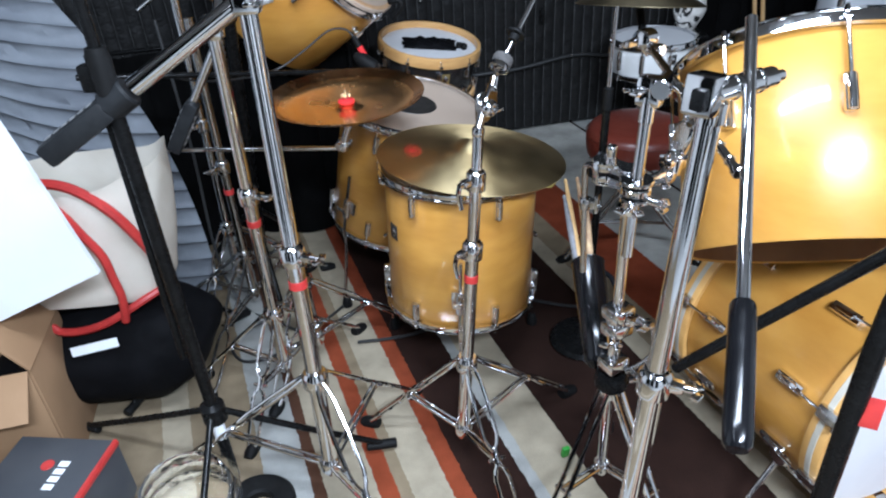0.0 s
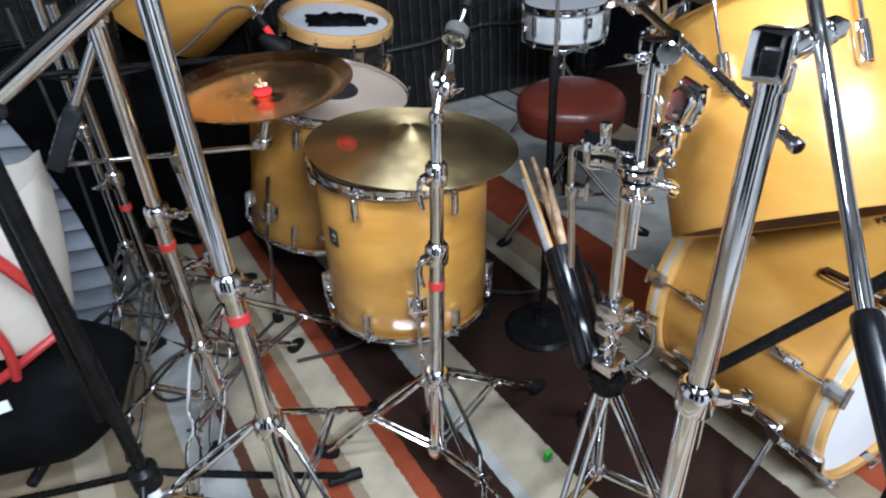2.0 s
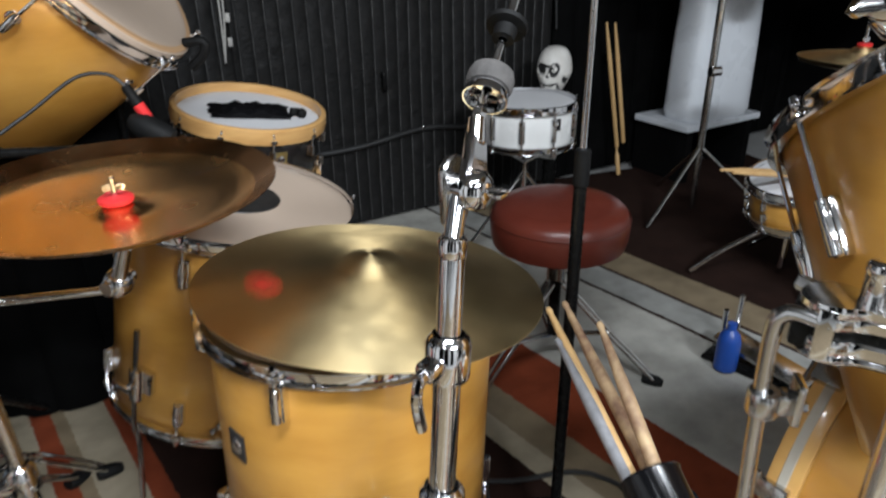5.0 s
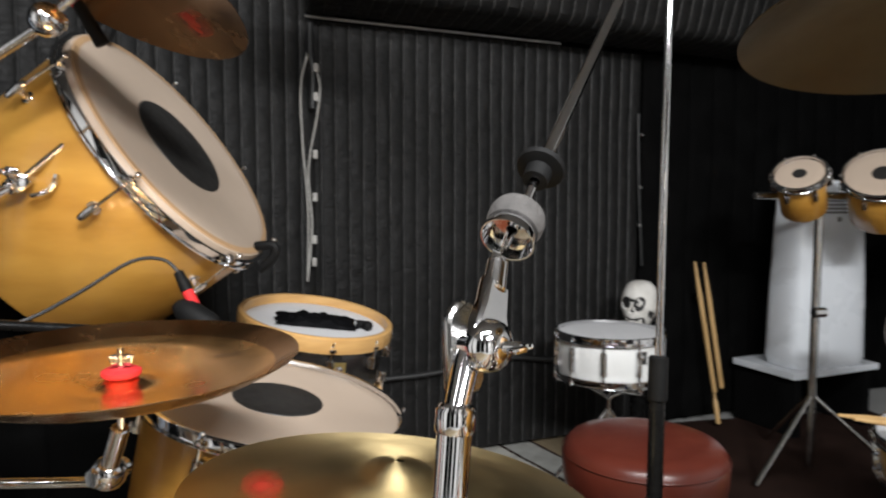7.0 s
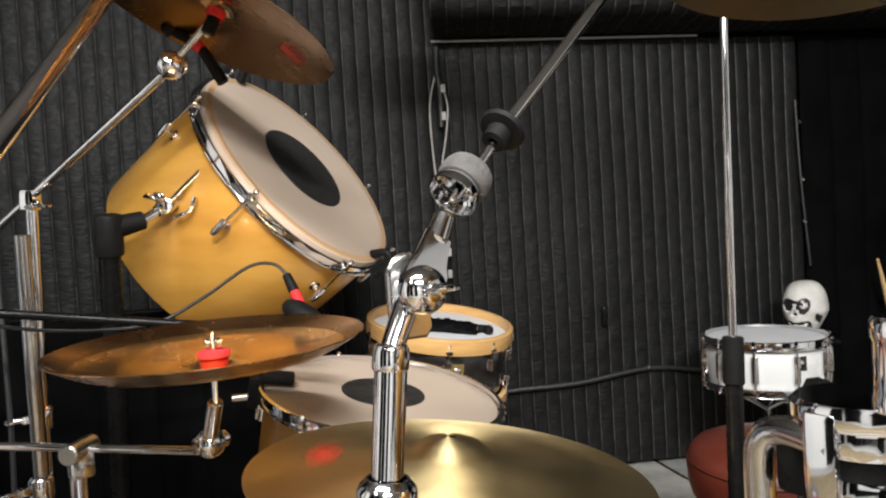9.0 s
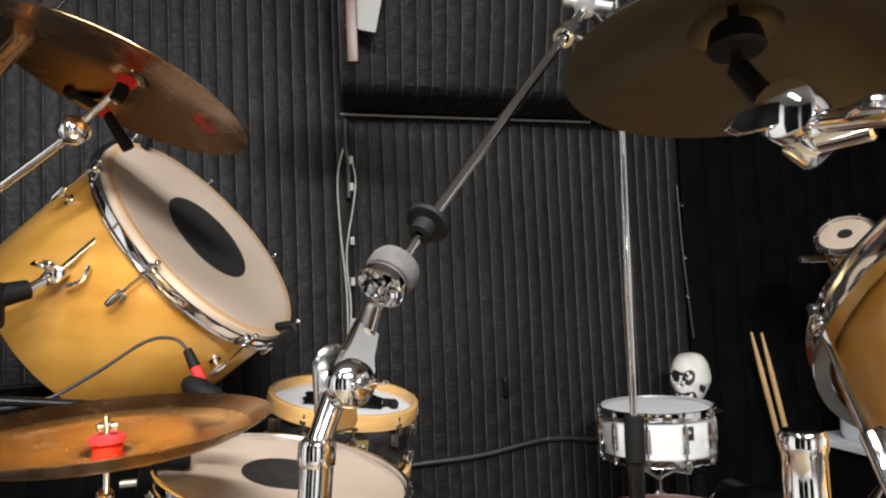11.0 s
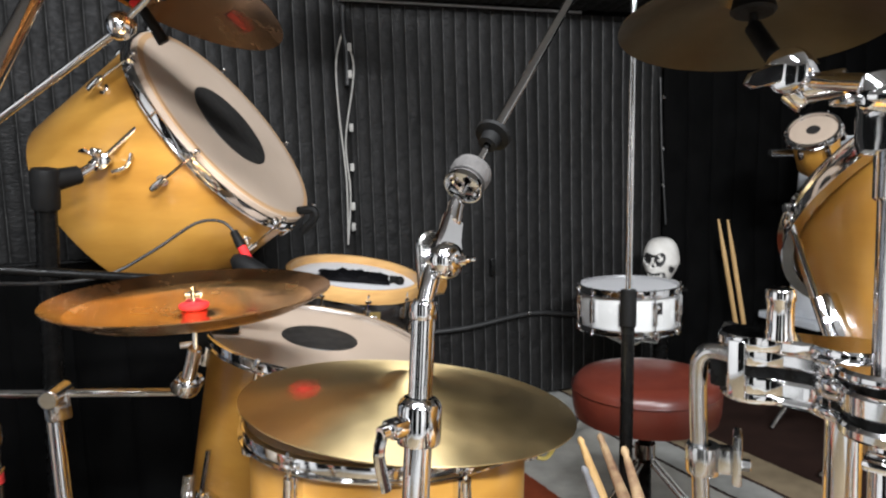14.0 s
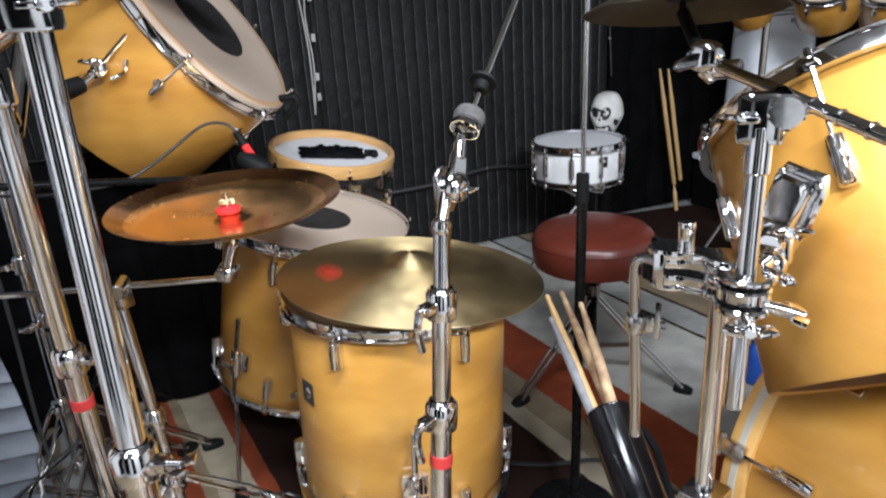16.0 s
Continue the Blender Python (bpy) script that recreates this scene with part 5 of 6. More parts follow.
t = thing("rim_clip", (-0.29, 2.16, 0.69), "black rubber clip gripping the floor tom's rim", "clip")
q = M_REAR @ Matrix.Rotation(radians(196), 4, "Z")
g = Geo()
g.box(0.062, 0.040, 0.020, q @ Matrix.Translation((0.205, 0, 0.442)), 0.007)
g.box(0.022, 0.034, 0.060, q @ Matrix.Translation((0.246, 0, 0.412)), 0.006)
part("jaw", g, RUBBER, t)
g = Geo()
g.rod(q @ Vector((0.256, 0, 0.40)), q @ Vector((0.285, 0.0, 0.395)), 0.007, seg=10)
part("screw", g, CHROME_WORN, t)


# ---- snares, throne and the far side ----
def snare_stand(m, r, label, mat=CHROME):
    c = m.translation
    t = thing("snare_stand", (c.x, c.y, 0.0), label, "snare stand")
    g = Geo()
    g.rod((c.x, c.y, 0.06), (c.x, c.y, c.z - 0.09), 0.011, seg=14)
    part("post", g, mat, t)
    for k in range(3):
        a = radians(120 * k + 40)
        q = m @ Vector((r * math.cos(a), r * math.sin(a), -0.006))
        g = Geo()
        g.pipe([(c.x, c.y, c.z - 0.09), ((c.x + q.x) / 2, (c.y + q.y) / 2, q.z - 0.035), q - Vector((0, 0, 0.02)), q + (q - c) * 0.06 + Vector((0, 0, 0.02))], 0.006, 8, 2)
        part("basket_arm", g, mat, t)
        g = Geo()
        f = Vector((c.x + 0.27 * math.cos(a + 0.5), c.y + 0.27 * math.sin(a + 0.5), 0.012))
        g.pipe([(c.x, c.y, 0.30), f], 0.007, 8, 1)
        part("leg", g, mat, t)


WS = lean(-0.002, 2.664, 0.712, -35, 11) @ Matrix.Translation((0, 0, -0.165))
drum("snare_drum", WS, 0.186, 0.165, BLACK_LACQ, "black snare drum with wooden hoops, black cloth on it", "snare drum", hoop=HOOP_WOOD, head=HEAD_WHITE, lugs=10, turn=-78, badge=-70, badge_mat=GOLD, hoop_h=0.042, lug_len=0.032, lug_gap=0.030)
snare_stand(WS, 0.19, "dark tripod stand under the wood-hooped snare", CHROME_WORN)
t = thing("cloth", WS @ Vector((0, 0, 0.168)), "crumpled black cloth lying on the snare head", "cloth")
g = Geo()
nx, ny = 22, 12
vs = []
for j in range(ny + 1):
    for i in range(nx + 1):
        u, v = i / nx * 2 - 1, j / ny * 2 - 1
        k = max(0.0, 1 - u * u) * max(0.0, 1 - v * v)
        wob = 1 + 0.25 * noise.noise((u * 3, v * 3, 3))
        vs.append(WS @ Vector((0.0 + 0.105 * u * wob, 0.0 + 0.055 * v * wob + 0.012 * u, 0.1685 + (k ** 0.4) * (0.016 + 0.014 * noise.noise((u * 4, v * 4, 9))))))
g.add(vs, [(j * (nx + 1) + i, j * (nx + 1) + i + 1, (j + 1) * (nx + 1) + i + 1, (j + 1) * (nx + 1) + i) for j in range(ny) for i in range(nx)])
part("fabric", g, NYLON, t)
g = Geo()
g.ball(0.014, WS @ Matrix.Translation((0.135, -0.02, 0.18)), 12)
g.box(0.03, 0.02, 0.02, WS @ Matrix.Translation((0.12, -0.005, 0.178)), 0.005)
part("cord_lock", g, RUBBER, t)

FS = lean(1.02, 3.064, 0.575, 0, 0) @ Matrix.Translation((0, 0, -0.15))
drum("snare_drum", FS, 0.176, 0.15, WHITE_WRAP, "white snare drum with chrome hoops and black badge", "snare drum", head=HEAD_WHITE, lugs=10, turn=-84, badge=-78, long_lug=True, lug_gap=0.032, hoop_h=0.028)
snare_stand(FS, 0.18, "chrome tripod stand under the white snare")


def throne(x, y, top, r):
    t = thing("drum_throne", (x, y, 0.0), "round drum throne with oxblood vinyl seat", "drum throne")
    g = Geo()
    g.lathe([(0, 0), (r * 0.86, 0), (r * 0.97, 0.008), (r * 1.0, 0.03), (r * 1.01, 0.07), (r * 0.97, 0.095), (r * 0.90, 0.108), (r * 0.7, 0.115), (0, 0.118)], Matrix.Translation((x, y, top - 0.118)), 56)
    st = part("seat", g, VINYL, t)
    g = Geo()
    g.lathe([(r * 1.008, -0.003), (r * 1.016, 0), (r * 1.008, 0.003)], Matrix.Translation((x, y, top - 0.035)), 56)
    part("piping", g, VINYL, st)
    g = Geo()
    g.rod((x, y, 0.10), (x, y, top - 0.115), 0.0165, seg=18)
    part("post", g, BLACK_METAL, t)
    g = Geo()
    g.lathe([(0.0165, -0.02), (0.026, -0.018), (0.026, 0.018), (0.0165, 0.02)], Matrix.Translation((x, y, 0.30)), 18)
    part("collar", g, CHROME_WORN, t)
    for k in range(3):
        a = radians(120 * k + 80)
        wire_leg(t, (x + 0.02 * math.cos(a), y + 0.02 * math.sin(a), 0.27), (x + 0.29 * math.cos(a), y + 0.29 * math.sin(a), 0.0), (x, y, 0.10), CHROME_WORN, plain=True)


throne(0.727, 2.243, 0.505, 0.182)

t = thing("straight_stand", (0.435, 1.668, 0.0), "straight black stand with a thin bright upper rod", "mic stand")
g = Geo()
g.lathe([(0, 0), (0.105, 0), (0.11, 0.006), (0.10, 0.018), (0.03, 0.026), (0.018, 0.05), (0, 0.05)], Matrix.Translation((0.435, 1.668, 0.004)), 36)
part("round_base", g, BLACK_METAL, t)
g = Geo()
g.rod((0.435, 1.668, 0.03), (0.464, 1.711, 0.80), 0.0110, seg=16)
part("lower_tube", g, BLACK_METAL, t)
g = Geo()
g.rod((0.462, 1.708, 0.76), (0.4645, 1.7115, 0.822), 0.0135, seg=16)
part("clutch", g, RUBBER, t)
g = Geo()
g.rod((0.464, 1.711, 0.80), (0.512, 1.785, 2.0), 0.0052, seg=14)
part("upper_rod", g, CHROME, t)

# skull ornament on a plain post
t = thing("pedestal", (1.27, 3.33, 0.0), "dark narrow pedestal behind the white snare", "pedestal")
g = Geo()
g.rod((1.27, 3.33, 0.02), (1.27, 3.33, 0.50), 0.03, seg=18)
part("post", g, BLACK_METAL, t)
g = Geo()
g.lathe([(0, 0), (0.12, 0), (0.12, 0.015), (0.03, 0.025), (0, 0.025)], Matrix.Translation((1.27, 3.33, 0.003)), 28)
part("foot", g, BLACK_METAL, t)
g = Geo()
g.box(0.16, 0.16, 0.016, pose(1.27, 3.33, 0.508), 0.004)
part("top_plate", g, BLACK_METAL, t)


def skull(x, y, z, h):
    """A white skull ornament with dark painted sockets; it faces the room."""
    g = Geo()
    m = pose(x, y, z, 0, 0, -47)
    nu, nv = 96, 64
    vs, mi = [], []

    def dark(px, pz):
        def oval(x, z, rx, rz, tip=0.0):
            ez = pz - z - tip * (px - x)
            return ((px - x) / rx) ** 2 + (ez / rz) ** 2 < 1

        patch = oval(-0.42, 0.60, 0.30, 0.105, -0.06)
        socket = oval(0.36, 0.585, 0.27, 0.135, 0.10) and not oval(0.33, 0.615, 0.155, 0.070)
        strap = abs(pz - 0.655 + 0.10 * (px + 0.1)) < 0.030 and -0.45 < px < 0.35
        nose = 0.425 < pz < 0.525 and abs(px + 0.03) < 0.14 * (0.545 - pz) / 0.12
        smile = -0.62 < px < 0.52 and abs(pz - 0.285 - 0.10 * px * px) < 0.021
        corner = 0.44 < px < 0.54 and 0.17 < pz < 0.33
        cheek = oval(0.80, 0.36, 0.10, 0.10)
        return patch or socket or strap or nose or smile or corner or cheek

    for j in range(nv + 1):
        f = j / nv
        pz = 0.5 - 0.5 * math.cos(math.pi * f)
        for i in range(nu):
            a = 2 * math.pi * i / nu
            wide = math.sin(math.pi * f) ** 0.62
            jaw = 0.62 + 0.38 * min(1.0, max(0.0, (pz - 0.12) / 0.36))
            cx, cy = math.cos(a), math.sin(a)
            rx = 0.345 * h * wide * jaw
            ry = 0.46 * h * wide * (0.72 + 0.28 * min(1.0, max(0.0, (pz - 0.2) / 0.3)) if cy > 0 else 0.94)
            px = cx * wide * jaw
            k = 1.0
            if cy < 0 and dark(px, pz):
                k = 0.86
            vs.append((rx * cx, ry * cy * k, pz * h))
    fs = []
    for j in range(nv):
        for i in range(nu):
            k = (i + 1) % nu
            fs.append((j * nu + i, j * nu + k, (j + 1) * nu + k, (j + 1) * nu + i))
            a = 2 * math.pi * (i + 0.5) / nu
            f = (j + 0.5) / nv
            pz = 0.5 - 0.5 * math.cos(math.pi * f)
            px = math.cos(a) * math.sin(math.pi * f) ** 0.62 * (0.62 + 0.38 * min(1.0, max(0.0, (pz - 0.12) / 0.36)))
            mi.append(1 if math.sin(a) < -0.1 and dark(px, pz) else 0)
    g.add(vs, fs, m)
    g.mi = mi
    return tagged(part("skull_ornament", g, [BONE, INK]), "white plaster skull ornament with black painted hollows", "ornament")


skull(1.27, 3.33, 0.517, 0.205)


# ---- stick bag and sticks ----
def drumstick(p, q, mat=STICK, r=0.0075, label="wooden drumstick with a rounded tip", group="drumsticks"):
    p, q = Vector(p), Vector(q)
    n = (q - p).length
    g = Geo()
    g.lathe([(0, 0), (r * 0.8, 0.002), (r, 0.006), (r, n * 0.72), (r * 0.55, n - 0.022), (r * 0.42, n - 0.014), (r * 0.62, n - 0.007), (r * 0.4, n - 0.001), (0, n)], along(p, q - p), 14)
    ob = part("drumstick", g, mat)
    return tagged(ob, label, "drumstick", group)


t = thing("stick_bag", (0.30, 1.05, 0.44), "black leatherette stick bag hung on the tom stand", "stick bag")
b0, b1 = Vector((0.314, 1.055, 0.452)), Vector((0.331, 1.285, 0.555))
g = Geo()
g.lathe([(0, 0), (0.026, 0.0), (0.032, 0.008), (0.035, 0.10), (0.037, 0.25), (0.039, (b1 - b0).length), (0.0355, (b1 - b0).length), (0.030, 0.05), (0, 0.03)], along(b0, b1 - b0), 28)
part("pouch", g, LEATHER, t)
g = Geo()
g.pipe([b1 + Vector((0.03, 0, -0.02)), b1 + Vector((0.06, -0.04, -0.05)), (0.345, 1.06, 0.42)], 0.006, 8)
part("strap", g, NYLON, t)
inb = b0 + (b1 - b0) * 0.22
drumstick(inb + Vector((0.012, 0, 0)), (0.358, 1.557, 0.642), STICK_WORN, 0.0088, "worn drumstick with chipped dark patches")
drumstick(inb + Vector((-0.012, 0, 0)), (0.325, 1.545, 0.645), STICK, 0.0085)
drumstick(inb + Vector((0.0, 0.012, 0)), (0.352, 1.452, 0.668), STICK_WORN, 0.0088, "worn drumstick wrapped in tape")
drumstick(inb + Vector((-0.01, 0.012, 0)), (0.312, 1.49, 0.628), TAPE_GREY, 0.0085, "drumstick wrapped in grey cloth tape")
drumstick((1.79, 3.60, 0.16), (1.686, 3.625, 0.765), STICK, 0.011, "pale wooden drumstick hung on the rear wall", "wall sticks")
drumstick((1.825, 3.60, 0.18), (1.735, 3.63, 0.76), STICK, 0.011, "pale wooden drumstick hung on the rear wall", "wall sticks")
drumstick((1.80, 3.58, 0.02), (1.795, 3.61, 0.155), STICK, 0.011, "pale wooden drumstick leaning at the wall's foot", "wall sticks")
t = thing("stick_holder", (1.74, 3.64, 0.60), "small black holder fixed to the wall blanket", "holder")
g = Geo()
g.box(0.06, 0.05, 0.03, pose(1.745, 3.655, 0.60), 0.008)
part("clip", g, BLACK_METAL, t)

# cord, clips and cable on the rear wall
t = thing("hanging_cord", (-0.02, 3.31, 1.5), "pale cord and black extension lead hanging at the seam", "cord")
g = Geo()
g.pipe([(-0.017, 3.30, 1.56), (0.018, 3.295, 1.46), (0.014, 3.29, 1.36), (-0.022, 3.295, 1.15), (-0.012, 3.29, 0.95), (-0.03, 3.295, 0.75)], 0.0035, 8, 5)
part("cord", g, CORD, t)
g = Geo()
g.pipe([(-0.017, 3.30, 1.56), (-0.045, 3.295, 1.44), (-0.042, 3.29, 1.25), (-0.025, 3.29, 1.0), (-0.03, 3.295, 0.75)], 0.0035, 8, 5)
part("cord", g, CORD, t)
g = Geo()
g.pipe([(-0.012, 3.32, 1.66), (-0.012, 3.30, 1.56), (-0.004, 3.29, 1.50), (-0.006, 3.29, 1.36)], 0.011, 10, 3)
part("plug_lead", g, CABLE, t)
for z in (1.50, 1.40, 1.20, 1.05, 0.90, 0.82):
    g = Geo()
    g.box(0.016, 0.014, 0.03, pose(0.008 - 0.02 * (1.5 - z), 3.285, z), 0.003)
    part("clip", g, CORD, t)
t = thing("wall_cable", (0.2, wall_y(0.2) - 0.04, 0.37), "black cable tacked along the rear wall blanket", "cable")
g = Geo()
g.pipe([(0.0, wall_y(0.0) - 0.03, 0.335), (0.195, wall_y(0.195) - 0.03, 0.355), (0.45, wall_y(0.45) - 0.035, 0.362), (0.734, wall_y(0.734) - 0.03, 0.394), (0.93, wall_y(0.93) - 0.03, 0.372), (1.15, wall_y(1.15) - 0.03, 0.34)], 0.010, 8, 5)
part("lead", g, CABLE, t)
g = Geo()
g.ball(0.010, Matrix.Translation((0.734, wall_y(0.734) - 0.042, 0.402)), 10)
part("pin", g, CHROME, t)
t = thing("seam_cord", (1.41, wall_y(1.41) - 0.03, 1.39), "thin dark cord hanging on the wall seam", "cord")
g = Geo()
g.pipe([(1.40, wall_y(1.40) - 0.02, 1.42), (1.405, wall_y(1.4) - 0.03, 1.1), (1.43, wall_y(1.43) - 0.03, 0.75)], 0.005, 8, 4)
part("cord", g, CABLE, t)
for z in (1.33, 1.1, 0.93):
    g = Geo()
    g.ball(0.010, Matrix.Translation((1.412, wall_y(1.412) - 0.03, z)), 8)
    part("knob", g, CHROME_WORN, t)
t = thing("wall_hook", (0.572, 3.44, 0.611), "small black hook on the wall blanket", "hook")
g = Geo()
g.box(0.02, 0.03, 0.07, pose(0.572, 3.455, 0.611), 0.006)
part("hook", g, BLACK_METAL, t)
t = thing("framed_panel", (0.05, 2.93, 1.74), "grey panel in a brown wooden frame hung overhead", "frame")
g = Geo()
g.box(0.035, 0.03, 0.5, pose(0.045, 2.92, 1.99), 0.005)
part("frame_post", g, BROWN_WOOD, t)
g = Geo()
g.box(0.10, 0.012, 0.42, pose(0.115, 2.94, 2.06, 0, 12, 0), 0.02)
part("panel", g, PLAIN_WALL, t)

# portable air conditioner on a shelf
t = thing("shelf", (2.2, 3.45, 0.0), "low white shelf board on dark supports", "shelf")
g = Geo()
g.box(0.54, 0.34, 0.030, pose(2.245, 3.59, 0.282, 0, 0, 12), 0.004)
part("board", g, WHITE_PLASTIC, t)
for x in (2.03, 2.46):
    g = Geo()
    g.box(0.04, 0.34, 0.262, pose(x, wall_y(x) - 0.22, 0.133, 0, 0, 12), 0.004)
    part("support", g, DARK_WALL, t)
t = thing("air_conditioner", (2.245, 3.575, 0.30), "white portable air conditioner standing on the shelf", "air conditioner")
g = Geo()
m = pose(2.245, 3.535, 0.03, 0, 0, 8)
secs = [(0.27, 0.205, 0.105), (0.30, 0.216, 0.115), (0.60, 0.209, 0.112), (0.90, 0.196, 0.104), (1.06, 0.185, 0.098), (1.10, 0.165, 0.085)]
ring = []
for z, hx, hy in secs:
    ring.append([m @ Vector((math.copysign(abs(math.cos(a)) ** 0.45, math.cos(a)) * hx, math.copysign(abs(math.sin(a)) ** 0.45, math.sin(a)) * hy, z)) for a in [2 * math.pi * i / 40 for i in range(40)]])
g.add([q for rr in ring for q in rr], [(j * 40 + i, j * 40 + (i + 1) % 40, (j + 1) * 40 + (i + 1) % 40, (j + 1) * 40 + i) for j in range(len(secs) - 1) for i in range(40)] + [tuple(range(40))[::-1], tuple(range(200, 240))])
part("body", g, WHITE_PLASTIC, t)
for k in range(6):
    g = Geo()
    g.box(0.26, 0.01, 0.009, m @ pose(0.0, -0.099 - 0.0008 * k, 1.045 - 0.017 * k), 0.002)
    part("louvre", g, STEEL_GREY, t)
g = Geo()
g.box(0.02, 0.008, 0.02, m @ pose(0.0, -0.104, 0.93), 0.003)
part("emblem", g, STEEL_GREY, t)

# rack of small concert toms
t0 = thing("tom_rack", (1.86, 3.05, 0.0), "chrome rack stand carrying small concert toms", "tom rack")
g = Geo()
g.rod((1.86, 3.08, 0.02), (1.86, 3.08, 1.12), 0.015, seg=16)
part("post", g, CHROME_WORN, t0)
g = Geo()
g.rod((1.60, 3.10, 1.06), (2.62, 3.14, 1.05), 0.014, seg=16)
part("cross_bar", g, CHROME_WORN, t0)
g = Geo()
g.rod((1.835, 3.06, 0.62), (1.885, 3.06, 0.62), 0.02)
part("collar", g, CHROME, t0)
for k in range(3):
    a = radians(120 * k + 200)
    g = Geo()
    g.pipe([(1.86, 3.08, 0.30), (1.86 + 0.33 * math.cos(a), 3.08 + 0.33 * math.sin(a), 0.012)], 0.009, 10, 1)
    part("leg", g, CHROME_WORN, t0)
for x, y, z, r, h in ((1.69, 2.98, 1.135, 0.078, 0.17), (2.035, 2.98, 1.14, 0.120, 0.20), (2.36, 2.98, 1.12, 0.125, 0.21), (2.72, 2.98, 1.10, 0.14, 0.22)):
    m = lean(x, y, z, 222, 44) @ Matrix.Translation((0, 0, -h))
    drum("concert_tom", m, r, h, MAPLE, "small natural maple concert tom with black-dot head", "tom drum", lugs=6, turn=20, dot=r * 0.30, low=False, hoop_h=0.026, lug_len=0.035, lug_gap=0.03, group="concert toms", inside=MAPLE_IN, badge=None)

# second kit at the right: small snare, toms, hi-hat
t = thing("side_snare_stand", (1.725, 2.42, 0.0), "chrome stand of the small side snare", "snare stand")
g = Geo()
g.rod((1.725, 2.42, 0.05), (1.725, 2.42, 0.27), 0.012)
part("post", g, CHROME, t)
for k in range(3):
    a = radians(120 * k + 150)
    g = Geo()
    g.pipe([(1.725, 2.42, 0.24), (1.725 + 0.18 * math.cos(a), 2.42 + 0.18 * math.sin(a), 0.12), (1.725 + 0.30 * math.cos(a), 2.42 + 0.30 * math.sin(a), 0.012)], 0.010, 10, 3)
    part("leg", g, CHROME, t)
m = lean(1.725, 2.42, 0.385, 190, 12) @ Matrix.Translation((0, 0, -0.13))
drum("snare_drum", m, 0.15, 0.13, MAPLE, "small maple snare drum with bright white head", "snare drum", head=HEAD_WHITE, lugs=8, turn=-84, lug_len=0.03, lug_gap=0.03)
drumstick((1.68, 2.40, 0.417), (1.335, 2.36, 0.480), STICK, 0.009, "drumstick lying across the small snare")
drumstick((1.70, 2.36, 0.415), (1.365, 2.34, 0.474), STICK, 0.009, "drumstick lying across the small snare")
m = lean(1.78, 2.18, 0.335, 150, 18) @ Matrix.Translation((0, 0, -0.28))
drum("side_tom", m, 0.17, 0.28, MAPLE, "maple tom of the second kit standing low", "tom drum", lugs=6, turn=-60, dot=0.06)
cymbal("hi_hat_cymbal", lean(1.87, 2.42, 0.765, 0, 2), 0.185, BRASS, "dull bronze hi-hat cymbal with red felt on a rod", bow=0.02, bell=0.04, bell_h=0.018)
cymbal("hi_hat_cymbal", lean(1.87, 2.42, 0.75, 0, 2) @ pose(0, 0, 0, 180, 0, 0), 0.178, BRASS_DULL, "dull bronze lower hi-hat cymbal", bow=0.02, bell=0.04, bell_h=0.012, felt=None)
t = thing("hi_hat_stand", (1.87, 2.42, 0.0), "chrome hi-hat stand of the second kit", "hi-hat stand")
g = Geo()
g.rod((1.87, 2.42, 0.03), (1.87, 2.42, 0.73), 0.011)
g.rod((1.87, 2.42, 0.70), (1.87, 2.42, 1.05), 0.0045)
part("tube", g, CHROME, t)
for k in range(3):
    a = radians(120 * k + 100)
    g = Geo()
    g.pipe([(1.87, 2.42, 0.26), (1.87 + 0.26 * math.cos(a), 2.42 + 0.26 * math.sin(a), 0.012)], 0.008, 8, 1)
    part("leg", g, CHROME, t)
BX, BY = 1.175, 2.04
t = thing("water_bottle", (BX, BY, 0.0), "blue plastic bottle standing on the floor", "bottle")
g = Geo()
g.lathe([(0, 0), (0.026, 0), (0.032, 0.006), (0.032, 0.09), (0.026, 0.115), (0.013, 0.13), (0.013, 0.15), (0, 0.15)], Matrix.Translation((BX, BY, 0.004)), 20)
part("body", g, BLUE, t)
t = thing("foot_pedal", (1.28, 2.0, 0.0), "dark metal drum pedal on the floor", "pedal")
g = Geo()
g.box(0.10, 0.27, 0.012, pose(1.27, 2.0, 0.045, 12, 0, 25), 0.004)
part("footboard", g, CHROME_WORN, t)
g = Geo()
g.box(0.13, 0.30, 0.010, pose(1.27, 2.0, 0.009, 0, 0, 25), 0.003)
part("base_plate", g, BLACK_METAL, t)
for k in (-1, 1):
    g = Geo()
    g.rod((1.24 + k * 0.05, 2.11 + k * 0.025, 0.012), (1.24 + k * 0.05, 2.11 + k * 0.025, 0.17), 0.008)
    part("pedal_post", g, CHROME, t)
t = thing("cord_loop", (0.30, 1.70, 0.60), "loop of yellow cord hanging from the floor tom", "cord")
g = Geo()
g.pipe([(0.285, 1.70, 0.655), (0.315, 1.69, 0.645), (0.335, 1.685, 0.60), (0.315, 1.685, 0.555), (0.285, 1.69, 0.57), (0.29, 1.695, 0.62), (0.30, 1.70, 0.65)], 0.0035, 8, 5)
part("cord", g, YELLOW_CORD, t)
t = thing("cloth_tape", (0.30, 1.19, 0.0), "strip of green cloth tape by the stand", "tape")
g = Geo()
g.box(0.02, 0.012, 0.035, pose(0.285, 1.20, 0.025, 10, 0, 20), 0.003)
part("strip", g, GREEN, t)


